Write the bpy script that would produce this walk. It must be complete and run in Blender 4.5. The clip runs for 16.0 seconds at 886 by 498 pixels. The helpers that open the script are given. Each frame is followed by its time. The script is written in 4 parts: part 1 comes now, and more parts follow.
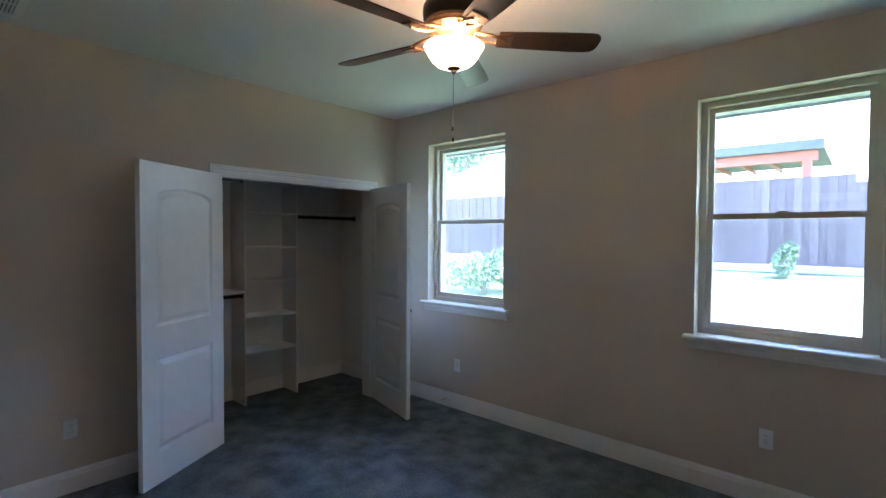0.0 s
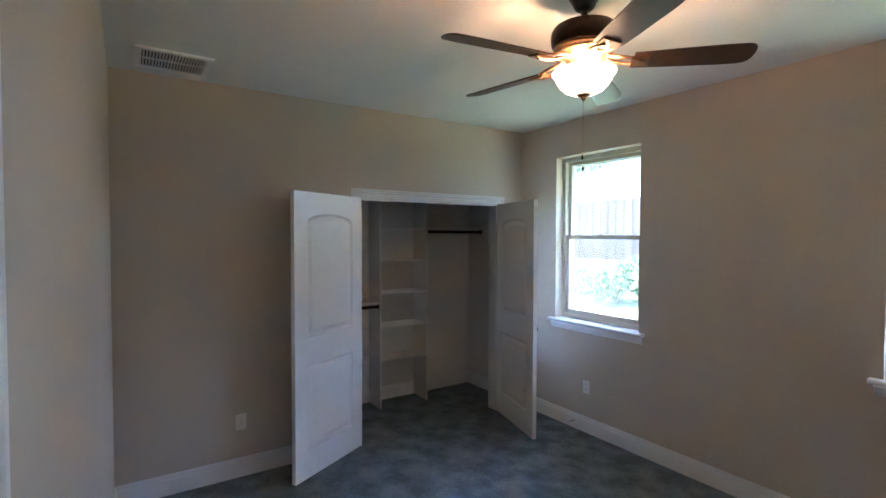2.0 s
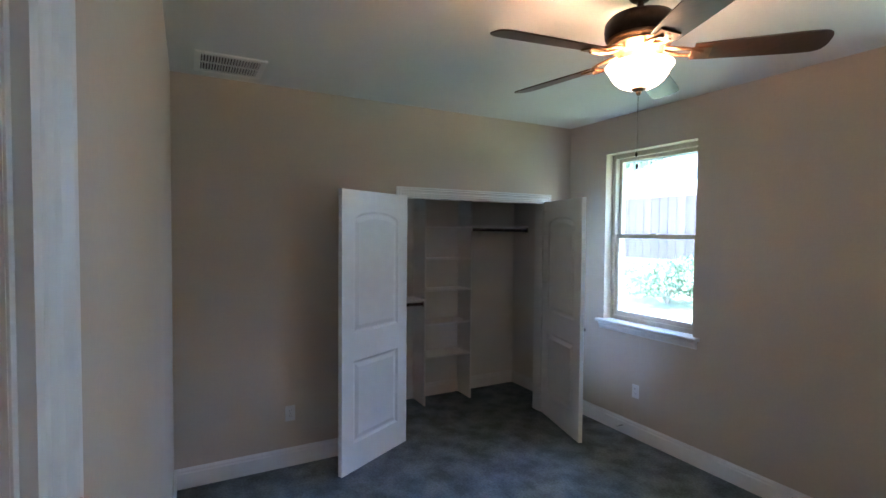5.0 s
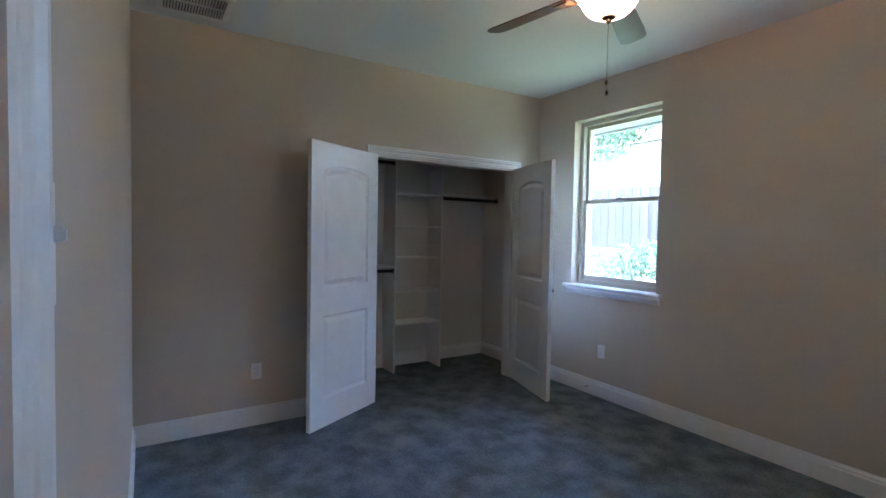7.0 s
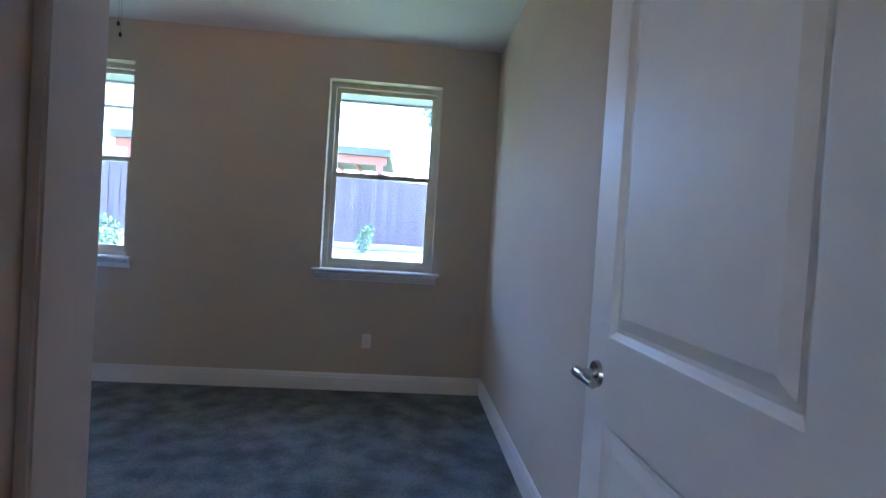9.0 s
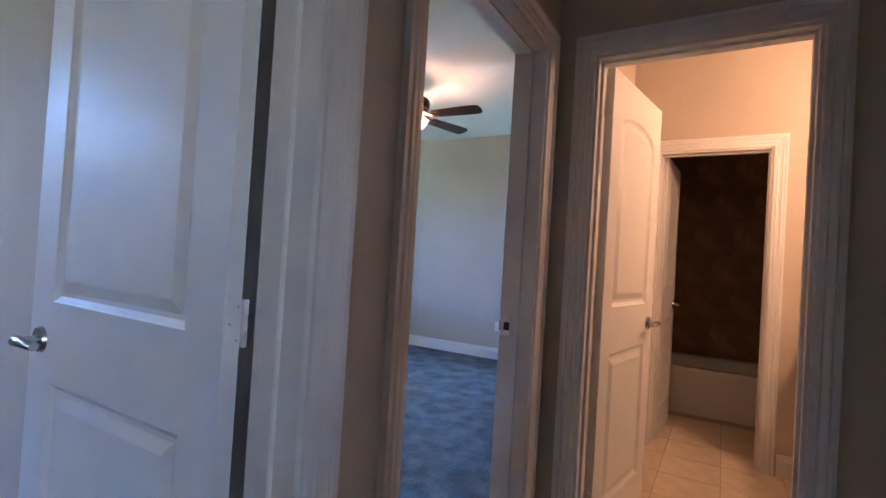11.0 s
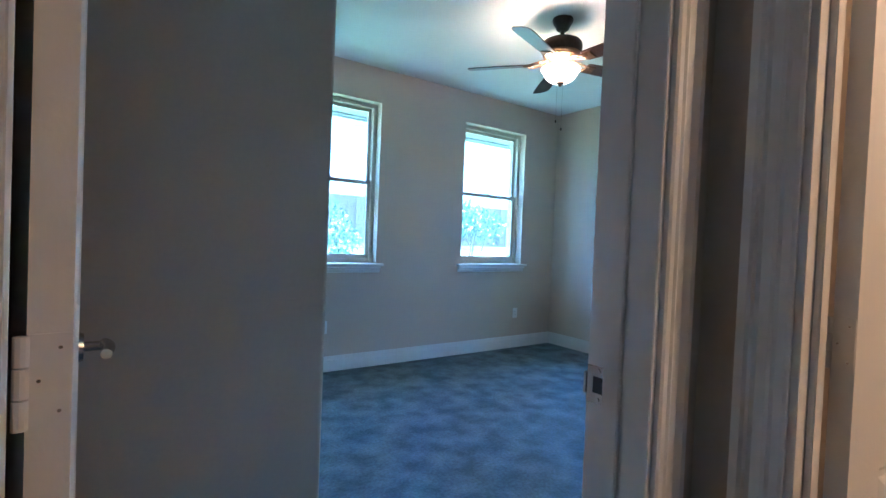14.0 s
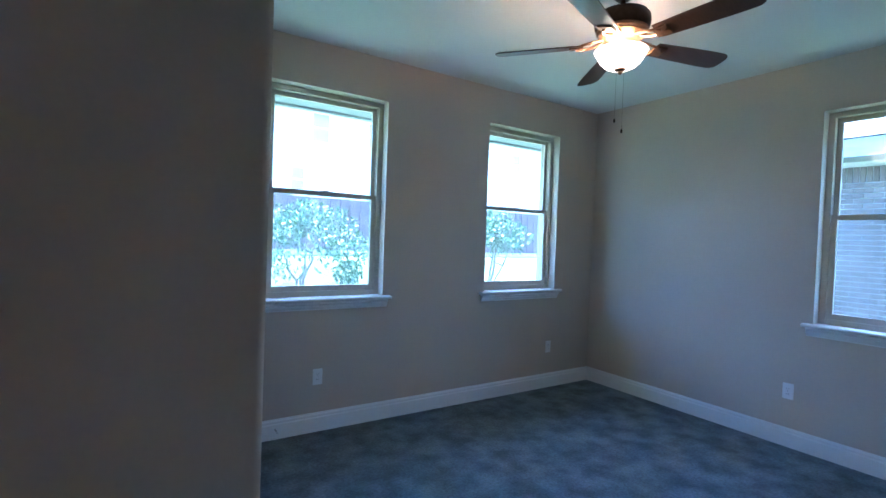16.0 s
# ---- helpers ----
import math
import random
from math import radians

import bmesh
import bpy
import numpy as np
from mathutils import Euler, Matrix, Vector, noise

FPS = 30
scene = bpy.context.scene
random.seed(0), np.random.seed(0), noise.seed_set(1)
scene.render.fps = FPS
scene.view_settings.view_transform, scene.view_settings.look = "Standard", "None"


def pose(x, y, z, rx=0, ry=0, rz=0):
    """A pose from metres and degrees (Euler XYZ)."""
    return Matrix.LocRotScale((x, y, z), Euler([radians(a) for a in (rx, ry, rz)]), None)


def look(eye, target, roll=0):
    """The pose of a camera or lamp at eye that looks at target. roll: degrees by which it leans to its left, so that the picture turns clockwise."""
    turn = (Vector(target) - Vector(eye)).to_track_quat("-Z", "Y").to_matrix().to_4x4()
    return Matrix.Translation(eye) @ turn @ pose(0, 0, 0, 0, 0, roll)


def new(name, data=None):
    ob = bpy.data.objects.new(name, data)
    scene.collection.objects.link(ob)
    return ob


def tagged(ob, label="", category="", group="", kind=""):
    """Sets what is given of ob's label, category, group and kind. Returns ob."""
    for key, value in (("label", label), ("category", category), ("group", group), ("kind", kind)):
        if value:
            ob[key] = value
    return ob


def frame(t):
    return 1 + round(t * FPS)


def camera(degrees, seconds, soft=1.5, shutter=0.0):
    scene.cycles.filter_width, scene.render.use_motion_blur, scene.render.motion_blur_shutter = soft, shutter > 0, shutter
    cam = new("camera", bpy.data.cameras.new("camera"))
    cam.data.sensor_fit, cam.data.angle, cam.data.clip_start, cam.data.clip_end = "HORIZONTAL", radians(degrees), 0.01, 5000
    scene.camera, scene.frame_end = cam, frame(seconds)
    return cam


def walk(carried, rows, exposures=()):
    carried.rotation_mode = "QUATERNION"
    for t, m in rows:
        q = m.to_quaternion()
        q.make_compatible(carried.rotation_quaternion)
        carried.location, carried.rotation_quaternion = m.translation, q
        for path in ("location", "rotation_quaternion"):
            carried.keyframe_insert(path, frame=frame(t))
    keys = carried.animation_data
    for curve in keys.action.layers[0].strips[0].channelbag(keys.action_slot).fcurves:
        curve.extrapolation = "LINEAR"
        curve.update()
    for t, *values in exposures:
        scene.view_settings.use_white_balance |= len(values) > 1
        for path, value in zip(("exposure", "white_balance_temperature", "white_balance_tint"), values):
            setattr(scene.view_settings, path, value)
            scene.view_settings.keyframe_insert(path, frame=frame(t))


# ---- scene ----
cam = camera(85.6, 16.0)
PATH = [
    (0, (3.652, -3.373, 1.594), (2.325, -1.878, 1.54), 0.3),
    (0.5, (3.654, -3.361, 1.587), (2.169, -2.022, 1.535), 0.1),
    (1, (3.645, -3.363, 1.583), (2.061, -2.143, 1.532), 0.1),
    (1.5, (3.644, -3.372, 1.622), (2.009, -2.221, 1.566), 0.1),
    (2, (3.652, -3.373, 1.735), (1.982, -2.274, 1.681), 0.1),
    (2.5, (3.647, -3.363, 1.814), (1.942, -2.318, 1.761), 0.0),
    (3, (3.639, -3.352, 1.85), (1.905, -2.358, 1.798), 0.1),
    (3.5, (3.618, -3.367, 1.877), (1.862, -2.413, 1.814), 0.1),
    (6, (3.642, -3.383, 1.584), (1.881, -2.438, 1.514), 0.6),
    (6.5, (3.643, -3.39, 1.509), (1.908, -2.398, 1.445), 0.8),
    (7, (3.632, -3.391, 1.429), (1.935, -2.335, 1.357), 1.0),
    (7.5, (3.66, -3.445, 1.323), (2.116, -2.175, 1.263), 1.4),
    (8, (3.641, -3.557, 1.305), (2.493, -1.92, 1.247), 2.2),
    (8.5, (3.589, -3.7, 1.306), (3.015, -1.786, 1.229), 2.7),
    (9, (3.51, -3.853, 1.256), (3.658, -1.859, 1.215), 3.6),
    (9.5, (3.422, -3.997, 1.237), (4.117, -2.122, 1.224), 3.7),
    (10, (3.405, -4.102, 1.222), (4.621, -2.514, 1.23), 3.7),
    (10.2, (3.4, -4.175, 1.223), (4.776, -2.724, 1.241), 3.7),
    (12.3, (3.792, -4.211, 1.22), (5.633, -3.429, 1.235), 3.2),
    (12.5, (3.879, -4.178, 1.209), (5.716, -3.39, 1.221), 3.0),
    (13, (4.081, -4.154, 1.169), (5.784, -3.106, 1.172), 2.9),
    (13.5, (4.231, -4.146, 1.168), (5.556, -2.649, 1.141), 2.6),
    (14, (4.43, -4.039, 1.229), (5.581, -2.405, 1.185), 2.4),
    (14.5, (4.593, -3.879, 1.286), (5.714, -2.224, 1.243), 2.4),
    (15, (4.719, -3.731, 1.32), (5.805, -2.053, 1.281), 2.4),
    (15.5, (4.797, -3.561, 1.386), (5.879, -1.879, 1.336), 2.2),
    (16, (4.87, -3.362, 1.431), (5.96, -1.686, 1.386), 2.1),
]
EXPOSURES = [
    (0, 5.15, 5900, 16),
    (1.5, 5.65, 6100, 20),
    (3, 5.4, 6300, 22),
    (6.5, 5.6, 5900, 19),
    (7.5, 5.5, 5850, 20),
    (8.5, 5.15, 5450, 20),
    (10.2, 5.3, 5450, 23),
    (12.5, 6.05, 4750, 14),
    (14, 5.7, 4450, 2),
    (15, 5.6, 4400, 1),
    (16, 5.1, 4800, 10),
]
walk(cam, [(t, look(eye, target, roll)) for t, eye, target, roll in PATH], EXPOSURES)

# ---- world, sun, lamps ----
world = bpy.data.worlds.new("sky")
scene.world = world
world.use_nodes = True
wn = world.node_tree
sky = wn.nodes.new("ShaderNodeTexSky")
sky.sky_type, sky.sun_disc = "NISHITA", False
sky.sun_elevation, sky.sun_rotation = radians(68), radians(60)
wn.links.new(sky.outputs[0], wn.nodes["Background"].inputs[0])
wn.nodes["Background"].inputs[1].default_value = 0.15
sun = bpy.data.lights.new("sun", "SUN")
sun.energy, sun.angle, sun.color = 2.8, radians(0.5), (1, 0.95, 0.87)
so = new("sun", sun)
so.matrix_world = look((0, 0, 30), (-12.1 * math.sin(radians(60)), -12.1 * math.cos(radians(60)), 0))


def lamp(name, x, y, z, watts, colour, radius):
    d = bpy.data.lights.new(name, "POINT")
    d.energy, d.color, d.shadow_soft_size = watts, colour, radius
    o = new(name, d)
    o.location = (x, y, z)
    return o


FAN_A, FAN_B = (2.25, -1.727), (6.99, -1.735)
WARM = (1.0, 0.58, 0.3)
for fx, fy in (FAN_A, FAN_B):
    for dx in (-0.082, 0.082):
        lamp("fan_bulb", fx + dx, fy, 2.42, 0.34, WARM, 0.022)
lamp("bath_bulb", 6.25, -5.06, 2.17, 1.15, (1.0, 0.54, 0.25), 0.07)
glow = bpy.data.lights.new("hall_fill_lamp", "AREA")      # added fill lamp for the hall, set in an unseen invented room's opening
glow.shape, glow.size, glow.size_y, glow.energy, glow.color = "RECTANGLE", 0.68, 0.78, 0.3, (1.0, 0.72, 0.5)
new("hall_fill_lamp", glow).matrix_world = look((2.0, -8.02, 1.75), (2.0, -5, 1.5))


# ---- materials ----
def mat(name, c, rough=0.6, scale=20.0, vary=0.12, bump=0.1, bscale=200.0, metal=0.0, big=1.2, bigvary=0.0, piece=0.0, dist=0.002, spec=0.5):
    m = bpy.data.materials.new(name)
    m.use_nodes = True
    n, l = m.node_tree.nodes, m.node_tree.links
    b = n["Principled BSDF"]
    b.inputs["Roughness"].default_value = rough
    b.inputs["Metallic"].default_value = metal
    b.inputs["Specular IOR Level"].default_value = spec
    co = n.new("ShaderNodeTexCoord")
    t1, t2 = n.new("ShaderNodeTexNoise"), n.new("ShaderNodeTexNoise")
    t1.inputs["Scale"].default_value, t2.inputs["Scale"].default_value = scale, big
    t1.inputs["Detail"].default_value, t2.inputs["Detail"].default_value = 4, 5
    for t in (t1, t2):
        l.new(co.outputs["Object"], t.inputs["Vector"])
    r1 = n.new("ShaderNodeMapRange")
    r1.inputs[1].default_value, r1.inputs[2].default_value = 0.3, 0.7
    r1.inputs[3].default_value, r1.inputs[4].default_value = 1 - vary, 1 + vary
    l.new(t1.outputs[0], r1.inputs[0])
    r2 = n.new("ShaderNodeMapRange")
    r2.inputs[1].default_value, r2.inputs[2].default_value = 0.35, 0.65
    r2.inputs[3].default_value, r2.inputs[4].default_value = 1 - bigvary, 1 + bigvary
    l.new(t2.outputs[0], r2.inputs[0])
    mu = n.new("ShaderNodeMath")
    mu.operation = "MULTIPLY"
    l.new(r1.outputs[0], mu.inputs[0])
    l.new(r2.outputs[0], mu.inputs[1])
    last = mu
    if piece:
        oi = n.new("ShaderNodeObjectInfo")
        gi = n.new("ShaderNodeNewGeometry")
        ad = n.new("ShaderNodeMath")
        ad.operation = "ADD"
        l.new(oi.outputs["Random"], ad.inputs[0])
        l.new(gi.outputs["Random Per Island"], ad.inputs[1])
        fr = n.new("ShaderNodeMath")
        fr.operation = "FRACT"
        l.new(ad.outputs[0], fr.inputs[0])
        r3 = n.new("ShaderNodeMapRange")
        r3.inputs[3].default_value, r3.inputs[4].default_value = 1 - piece, 1 + piece
        l.new(fr.outputs[0], r3.inputs[0])
        m2 = n.new("ShaderNodeMath")
        m2.operation = "MULTIPLY"
        l.new(mu.outputs[0], m2.inputs[0])
        l.new(r3.outputs[0], m2.inputs[1])
        last = m2
    vm = n.new("ShaderNodeVectorMath")
    vm.operation = "SCALE"
    vm.inputs[0].default_value = c
    l.new(last.outputs[0], vm.inputs["Scale"])
    l.new(vm.outputs[0], b.inputs["Base Color"])
    if bump:
        t3, bp = n.new("ShaderNodeTexNoise"), n.new("ShaderNodeBump")
        t3.inputs["Scale"].default_value = bscale
        l.new(co.outputs["Object"], t3.inputs["Vector"])
        l.new(t3.outputs[0], bp.inputs["Height"])
        bp.inputs["Strength"].default_value, bp.inputs["Distance"].default_value = bump, dist
        l.new(bp.outputs[0], b.inputs["Normal"])
    return m


WALL = mat("greige_paint", (0.565, 0.485, 0.395), 0.75, 60, 0.02, 0.12, 130, bigvary=0.03, dist=0.003, spec=0.3)
CEIL = mat("ceiling_paint", (0.74, 0.74, 0.72), 0.85, 60, 0.02, 0.15, 120, dist=0.003, bigvary=0.02, spec=0.2)
TRIM = mat("white_trim_paint", (0.78, 0.77, 0.75), 0.38, 30, 0.02, 0.02, 90, bigvary=0.02)
DOORP = mat("white_door_paint", (0.78, 0.77, 0.75), 0.42, 12, 0.02, 0.15, 160, bigvary=0.02)
CARPET = mat("grey_carpet", (0.197, 0.236, 0.263), 0.95, 60, 0.2, 0.9, 500, big=5.5, bigvary=0.3, dist=0.01, spec=0.1)
CLOSETP = mat("white_closet_paint", (0.74, 0.71, 0.66), 0.75, 60, 0.02, 0.12, 130, bigvary=0.03, dist=0.003, spec=0.3)
VINYL = mat("almond_vinyl", (0.55, 0.5, 0.41), 0.4, 20, 0.03, 0.05, 80)
MELA = mat("white_melamine", (0.82, 0.8, 0.77), 0.45, 30, 0.02, 0.03, 100)
BRONZE = mat("oil_rubbed_bronze", (0.035, 0.024, 0.018), 0.38, 40, 0.25, 0.05, 200, metal=0.75)
COPPER = mat("brushed_bronze", (0.22, 0.125, 0.07), 0.36, 60, 0.12, 0.05, 200, metal=0.8)
NICKEL = mat("satin_nickel", (0.5, 0.48, 0.45), 0.24, 50, 0.06, 0.03, 300, metal=1.0)
PLATE = mat("white_plastic", (0.8, 0.79, 0.77), 0.35, 20, 0.01, 0)
# near-black that paints the shade inside slots, latch hole and vent
DARK = mat("hollow_shade", (0.02, 0.02, 0.02), 0.7, 20, 0.1, 0)
RUBBER = mat("white_rubber", (0.6, 0.6, 0.58), 0.7, 20, 0.05, 0)
TUBM = mat("white_acrylic", (0.75, 0.74, 0.72), 0.15, 10, 0.01, 0)
TILE = mat("beige_floor_tile", (0.74, 0.61, 0.45), 0.35, 9, 0.12, 0.06, 40, big=3, bigvary=0.12, piece=0.05)
GROUT = mat("grout", (0.52, 0.42, 0.31), 0.9, 60, 0.1, 0.2, 200)
BGROUT = mat("brown_grout", (0.22, 0.14, 0.07), 0.9, 60, 0.1, 0.2, 200)
BTILE = mat("brown_wall_tile", (0.3, 0.175, 0.075), 0.45, 8, 0.3, 0.08, 30, big=3, bigvary=0.2, piece=0.12)
STONE = mat("speckled_white_stone", (0.7, 0.68, 0.65), 0.2, 160, 0.2, 0, big=30, bigvary=0.1)
BRICK = mat("tan_brick", (0.15, 0.128, 0.116), 0.85, 30, 0.18, 0.4, 90, big=4, bigvary=0.1, piece=0.22)
MORTAR = mat("pale_mortar", (0.62, 0.61, 0.58), 0.9, 60, 0.08, 0.3, 150)
GRASS = mat("lawn", (0.11, 0.145, 0.07), 0.9, 14, 0.35, 0.8, 60, big=0.9, bigvary=0.45, dist=0.05)
LEAF = mat("foliage", (0.13, 0.19, 0.1), 0.55, 6, 0.3, 0, piece=0.35)
BARK = mat("pale_bark", (0.28, 0.22, 0.17), 0.85, 18, 0.3, 0.5, 50)
FENCE = mat("stained_cedar", (0.14, 0.095, 0.088), 0.8, 9, 0.2, 0.3, 60, piece=0.2)
SIDING = mat("pale_siding", (0.7, 0.68, 0.63), 0.7, 5, 0.05, 0.1, 40)
ROOF = mat("grey_shingles", (0.12, 0.115, 0.11), 0.9, 12, 0.25, 0.4, 50)
FASCIA = mat("painted_fascia", (0.3, 0.31, 0.31), 0.6, 8, 0.06, 0.05, 40)
REDWOOD = mat("red_stained_timber", (0.32, 0.11, 0.06), 0.7, 10, 0.2, 0.2, 50)
CONC = mat("pale_concrete", (0.5, 0.48, 0.44), 0.9, 8, 0.1, 0.3, 60, bigvary=0.1)

WOOD = mat("dark_walnut_blade", (0.075, 0.034, 0.018), 0.33, 5, 0.2, 0.04, 60)
wv = WOOD.node_tree.nodes
for nd in wv:
    if nd.bl_idname == "ShaderNodeTexNoise" and nd.inputs["Scale"].default_value == 5:
        mp = wv.new("ShaderNodeMapping")
        mp.inputs["Scale"].default_value = (1.5, 22, 22)
        src = nd.inputs["Vector"].links[0].from_socket
        WOOD.node_tree.links.new(src, mp.inputs[0])
        WOOD.node_tree.links.new(mp.outputs[0], nd.inputs["Vector"])
        break

GLASS = bpy.data.materials.new("window_glass")
GLASS.use_nodes = True
gn = GLASS.node_tree
gn.nodes.clear()
g_out, g_mix, g_tr, g_gl, g_fr = (gn.nodes.new("ShaderNode" + k) for k in ("OutputMaterial", "MixShader", "BsdfTransparent", "BsdfGlossy", "Value"))
g_fr.outputs[0].default_value = 0.045
g_tr.inputs[0].default_value = (0.8, 0.87, 0.93, 1)
g_gl.inputs["Roughness"].default_value = 0.01
gn.links.new(g_fr.outputs[0], g_mix.inputs[0])
gn.links.new(g_tr.outputs[0], g_mix.inputs[1])
gn.links.new(g_gl.outputs[0], g_mix.inputs[2])
gn.links.new(g_mix.outputs[0], g_out.inputs[0])


# screen mesh whose pale diffuse share also imitates glare haze on the lower panes
SCREEN = bpy.data.materials.new("insect_screen_haze")
SCREEN.use_nodes = True
sn = SCREEN.node_tree
sn.nodes.clear()
s_out, s_mix, s_tr, s_df = (sn.nodes.new("ShaderNode" + k) for k in ("OutputMaterial", "MixShader", "BsdfTransparent", "BsdfDiffuse"))
s_mix.inputs[0].default_value = 0.1
s_df.inputs[0].default_value = (0.7, 0.72, 0.75, 1)
sn.links.new(s_tr.outputs[0], s_mix.inputs[1])
sn.links.new(s_df.outputs[0], s_mix.inputs[2])
sn.links.new(s_mix.outputs[0], s_out.inputs[0])


def glowing(name, colour, strength, base):
    m = mat(name, base, 0.4, 20, 0.02, 0)
    b = m.node_tree.nodes["Principled BSDF"]
    b.inputs["Emission Color"].default_value = (*colour, 1)
    b.inputs["Emission Strength"].default_value = strength
    return m


BOWL = glowing("lit_frosted_glass", (1.0, 0.72, 0.45), 0.26, (0.8, 0.75, 0.68))
GLOBE = glowing("lit_globe", (1.0, 0.66, 0.4), 0.3, (0.8, 0.75, 0.68))


# ---- mesh helpers ----
def bx(bm, x0, y0, z0, x1, y1, z1, m=None):
    vs = [bm.verts.new(((m @ Vector(p)) if m else p)) for p in
          ((x0, y0, z0), (x1, y0, z0), (x1, y1, z0), (x0, y1, z0), (x0, y0, z1), (x1, y0, z1), (x1, y1, z1), (x0, y1, z1))]
    for f in ((3, 2, 1, 0), (4, 5, 6, 7), (0, 1, 5, 4), (1, 2, 6, 5), (2, 3, 7, 6), (3, 0, 4, 7)):
        bm.faces.new([vs[i] for i in f])
    return vs


def lathe(bm, prof, n=32, cx=0, cy=0, caps=True):
    rings = []
    for r, z in prof:
        rings.append([bm.verts.new((cx + r * math.cos(2 * math.pi * i / n), cy + r * math.sin(2 * math.pi * i / n), z)) for i in range(n)])
    for a, b in zip(rings, rings[1:]):
        for i in range(n):
            bm.faces.new((a[i], a[(i + 1) % n], b[(i + 1) % n], b[i]))
    if caps and prof[0][0] > 1e-4:
        bm.faces.new(rings[0])
    if caps and prof[-1][0] > 1e-4:
        bm.faces.new(rings[-1])


def tube(bm, a, b, r0, r1=None, n=10):
    a, b = Vector(a), Vector(b)
    r1 = r0 if r1 is None else r1
    q = (b - a).to_track_quat("Z", "Y").to_matrix()
    ra, rb = [], []
    for i in range(n):
        w = Vector((math.cos(2 * math.pi * i / n), math.sin(2 * math.pi * i / n), 0))
        ra.append(bm.verts.new(a + q @ (w * r0)))
        rb.append(bm.verts.new(b + q @ (w * r1)))
    for i in range(n):
        bm.faces.new((ra[i], ra[(i + 1) % n], rb[(i + 1) % n], rb[i]))
    bm.faces.new(ra[::-1])
    bm.faces.new(rb)


def run(bm, prof, a, b, out, up=Vector((0, 0, 1)), m0=0.0, m1=0.0):
    """A moulding from a to b; prof: (height along up, depth along out); m0, m1: how far an end shifts per unit of height (mitres)."""
    a, b, out = Vector(a), Vector(b), Vector(out)
    d = (b - a).normalized()
    ra = [bm.verts.new(a + up * u + out * v + d * (m0 * u)) for u, v in prof]
    rb = [bm.verts.new(b + up * u + out * v + d * (m1 * u)) for u, v in prof]
    k = len(prof)
    for i in range(k):
        bm.faces.new((ra[i], ra[(i + 1) % k], rb[(i + 1) % k], rb[i]))
    bm.faces.new(ra[::-1])
    bm.faces.new(rb)


def mesh_of(name, bm, material, smooth=False, bevel=0.0):
    bmesh.ops.recalc_face_normals(bm, faces=bm.faces[:])
    if bevel:
        bmesh.ops.bevel(bm, geom=bm.edges[:], offset=bevel, segments=2, affect="EDGES", clamp_overlap=True)
    me = bpy.data.meshes.new(name)
    bm.to_mesh(me)
    bm.free()
    me.materials.append(material)
    if smooth:
        me.shade_smooth()
        me.set_sharp_from_angle(angle=radians(35))
    return me


def part(name, bm, material, parent=None, label="", smooth=False, bevel=0.0):
    o = new(name, mesh_of(name, bm, material, smooth, bevel))
    if parent:
        o.parent = parent
    if label:
        o["label"] = label
    return o


def thing(name, m, label, category, group="", kind=""):
    e = new(name)
    e.matrix_basis = m
    e.empty_display_size = 0.1
    return tagged(e, label, category, group, kind)


def structure(name, boxes, material, label, bevel=0.0, category=""):
    bm = bmesh.new()
    for b in boxes:
        bx(bm, *b)
    return tagged(part(name, bm, material, bevel=bevel), label, category or name.split("_")[0], kind="structure")


# ---- the plan ----
H = 2.785
XA, XB0, XB = 4.17, 4.29, 8.92        # east wall of the first room, west and east walls of the second
YS, YH = -3.467, -3.595                # door wall: room face and hall face
OUT = 0.26                            # outside face of the outer walls
WZ0, WZ1 = 0.945, 2.468               # window openings
DH = 2.05                             # door openings
WA1, WA2, WB2, WB1 = (0.465, 1.35), (2.825, 3.715), (5.62, 6.51), (7.507, 8.385)
WB3 = (-2.86, -1.97)
CL0, CL1 = -1.80, -0.325              # closet opening
DA, DB = (3.256, 4.055), (4.336, 5.197)  # room doors
BD = (-4.455, -3.735)                   # bathroom door
XH, XH2 = 5.33, 5.445                 # hall end wall
XT, XT2 = 7.08, 7.195                 # wall before the tub
TD = (-4.455, -3.785)
HY = -5.2                             # south side of the hall
HX = 1.9

floor_a = structure("floor_carpet", [(-0.98, HY - 0.1, -0.12, XH, OUT - 0.1, 0), (XH, YS, -0.12, XB + 0.1, OUT - 0.1, 0)], CARPET, "mottled grey cut-pile carpet", category="carpet")
# floor of an unseen room added south of the hall to light it
structure("floor_entry", [(1.0, -8.2, -0.12, 4.315, HY - 0.1, 0)], CARPET, "grey cut-pile carpet of the added unseen room that lights the hall", category="carpet")
structure("floor_bath", [(XH + 0.001, HY - 0.1, -0.12, XB, YS - 0.001, -0.006)], GROUT, "sand-coloured grout bed of the bathroom floor", category="floor")
structure("ceiling", [(1.0, -8.2, H, 4.315, HY - 0.1, H + 0.15), (-1.1, HY - 0.1, H, XB + OUT, OUT, H + 0.15)], CEIL, "flat white painted textured ceiling", category="ceiling")


def holed(axis, a0, a1, t0, t1, holes, z1=H):
    """Boxes of a wall along x or y from a0 to a1, t0 to t1 thick, with (from, to, bottom, top) openings."""
    out, at = [], a0

    def put(p, q, zb, zt):
        if q - p > 1e-4 and zt - zb > 1e-4:
            out.append((p, t0, zb, q, t1, zt) if axis == "x" else (t0, p, zb, t1, q, zt))
    for h0, h1, zb, zt in sorted(holes):
        put(at, h0, 0, z1)
        put(h0, h1, 0, zb)
        put(h0, h1, zt, z1)
        at = h1
    put(at, a1, 0, z1)
    return out


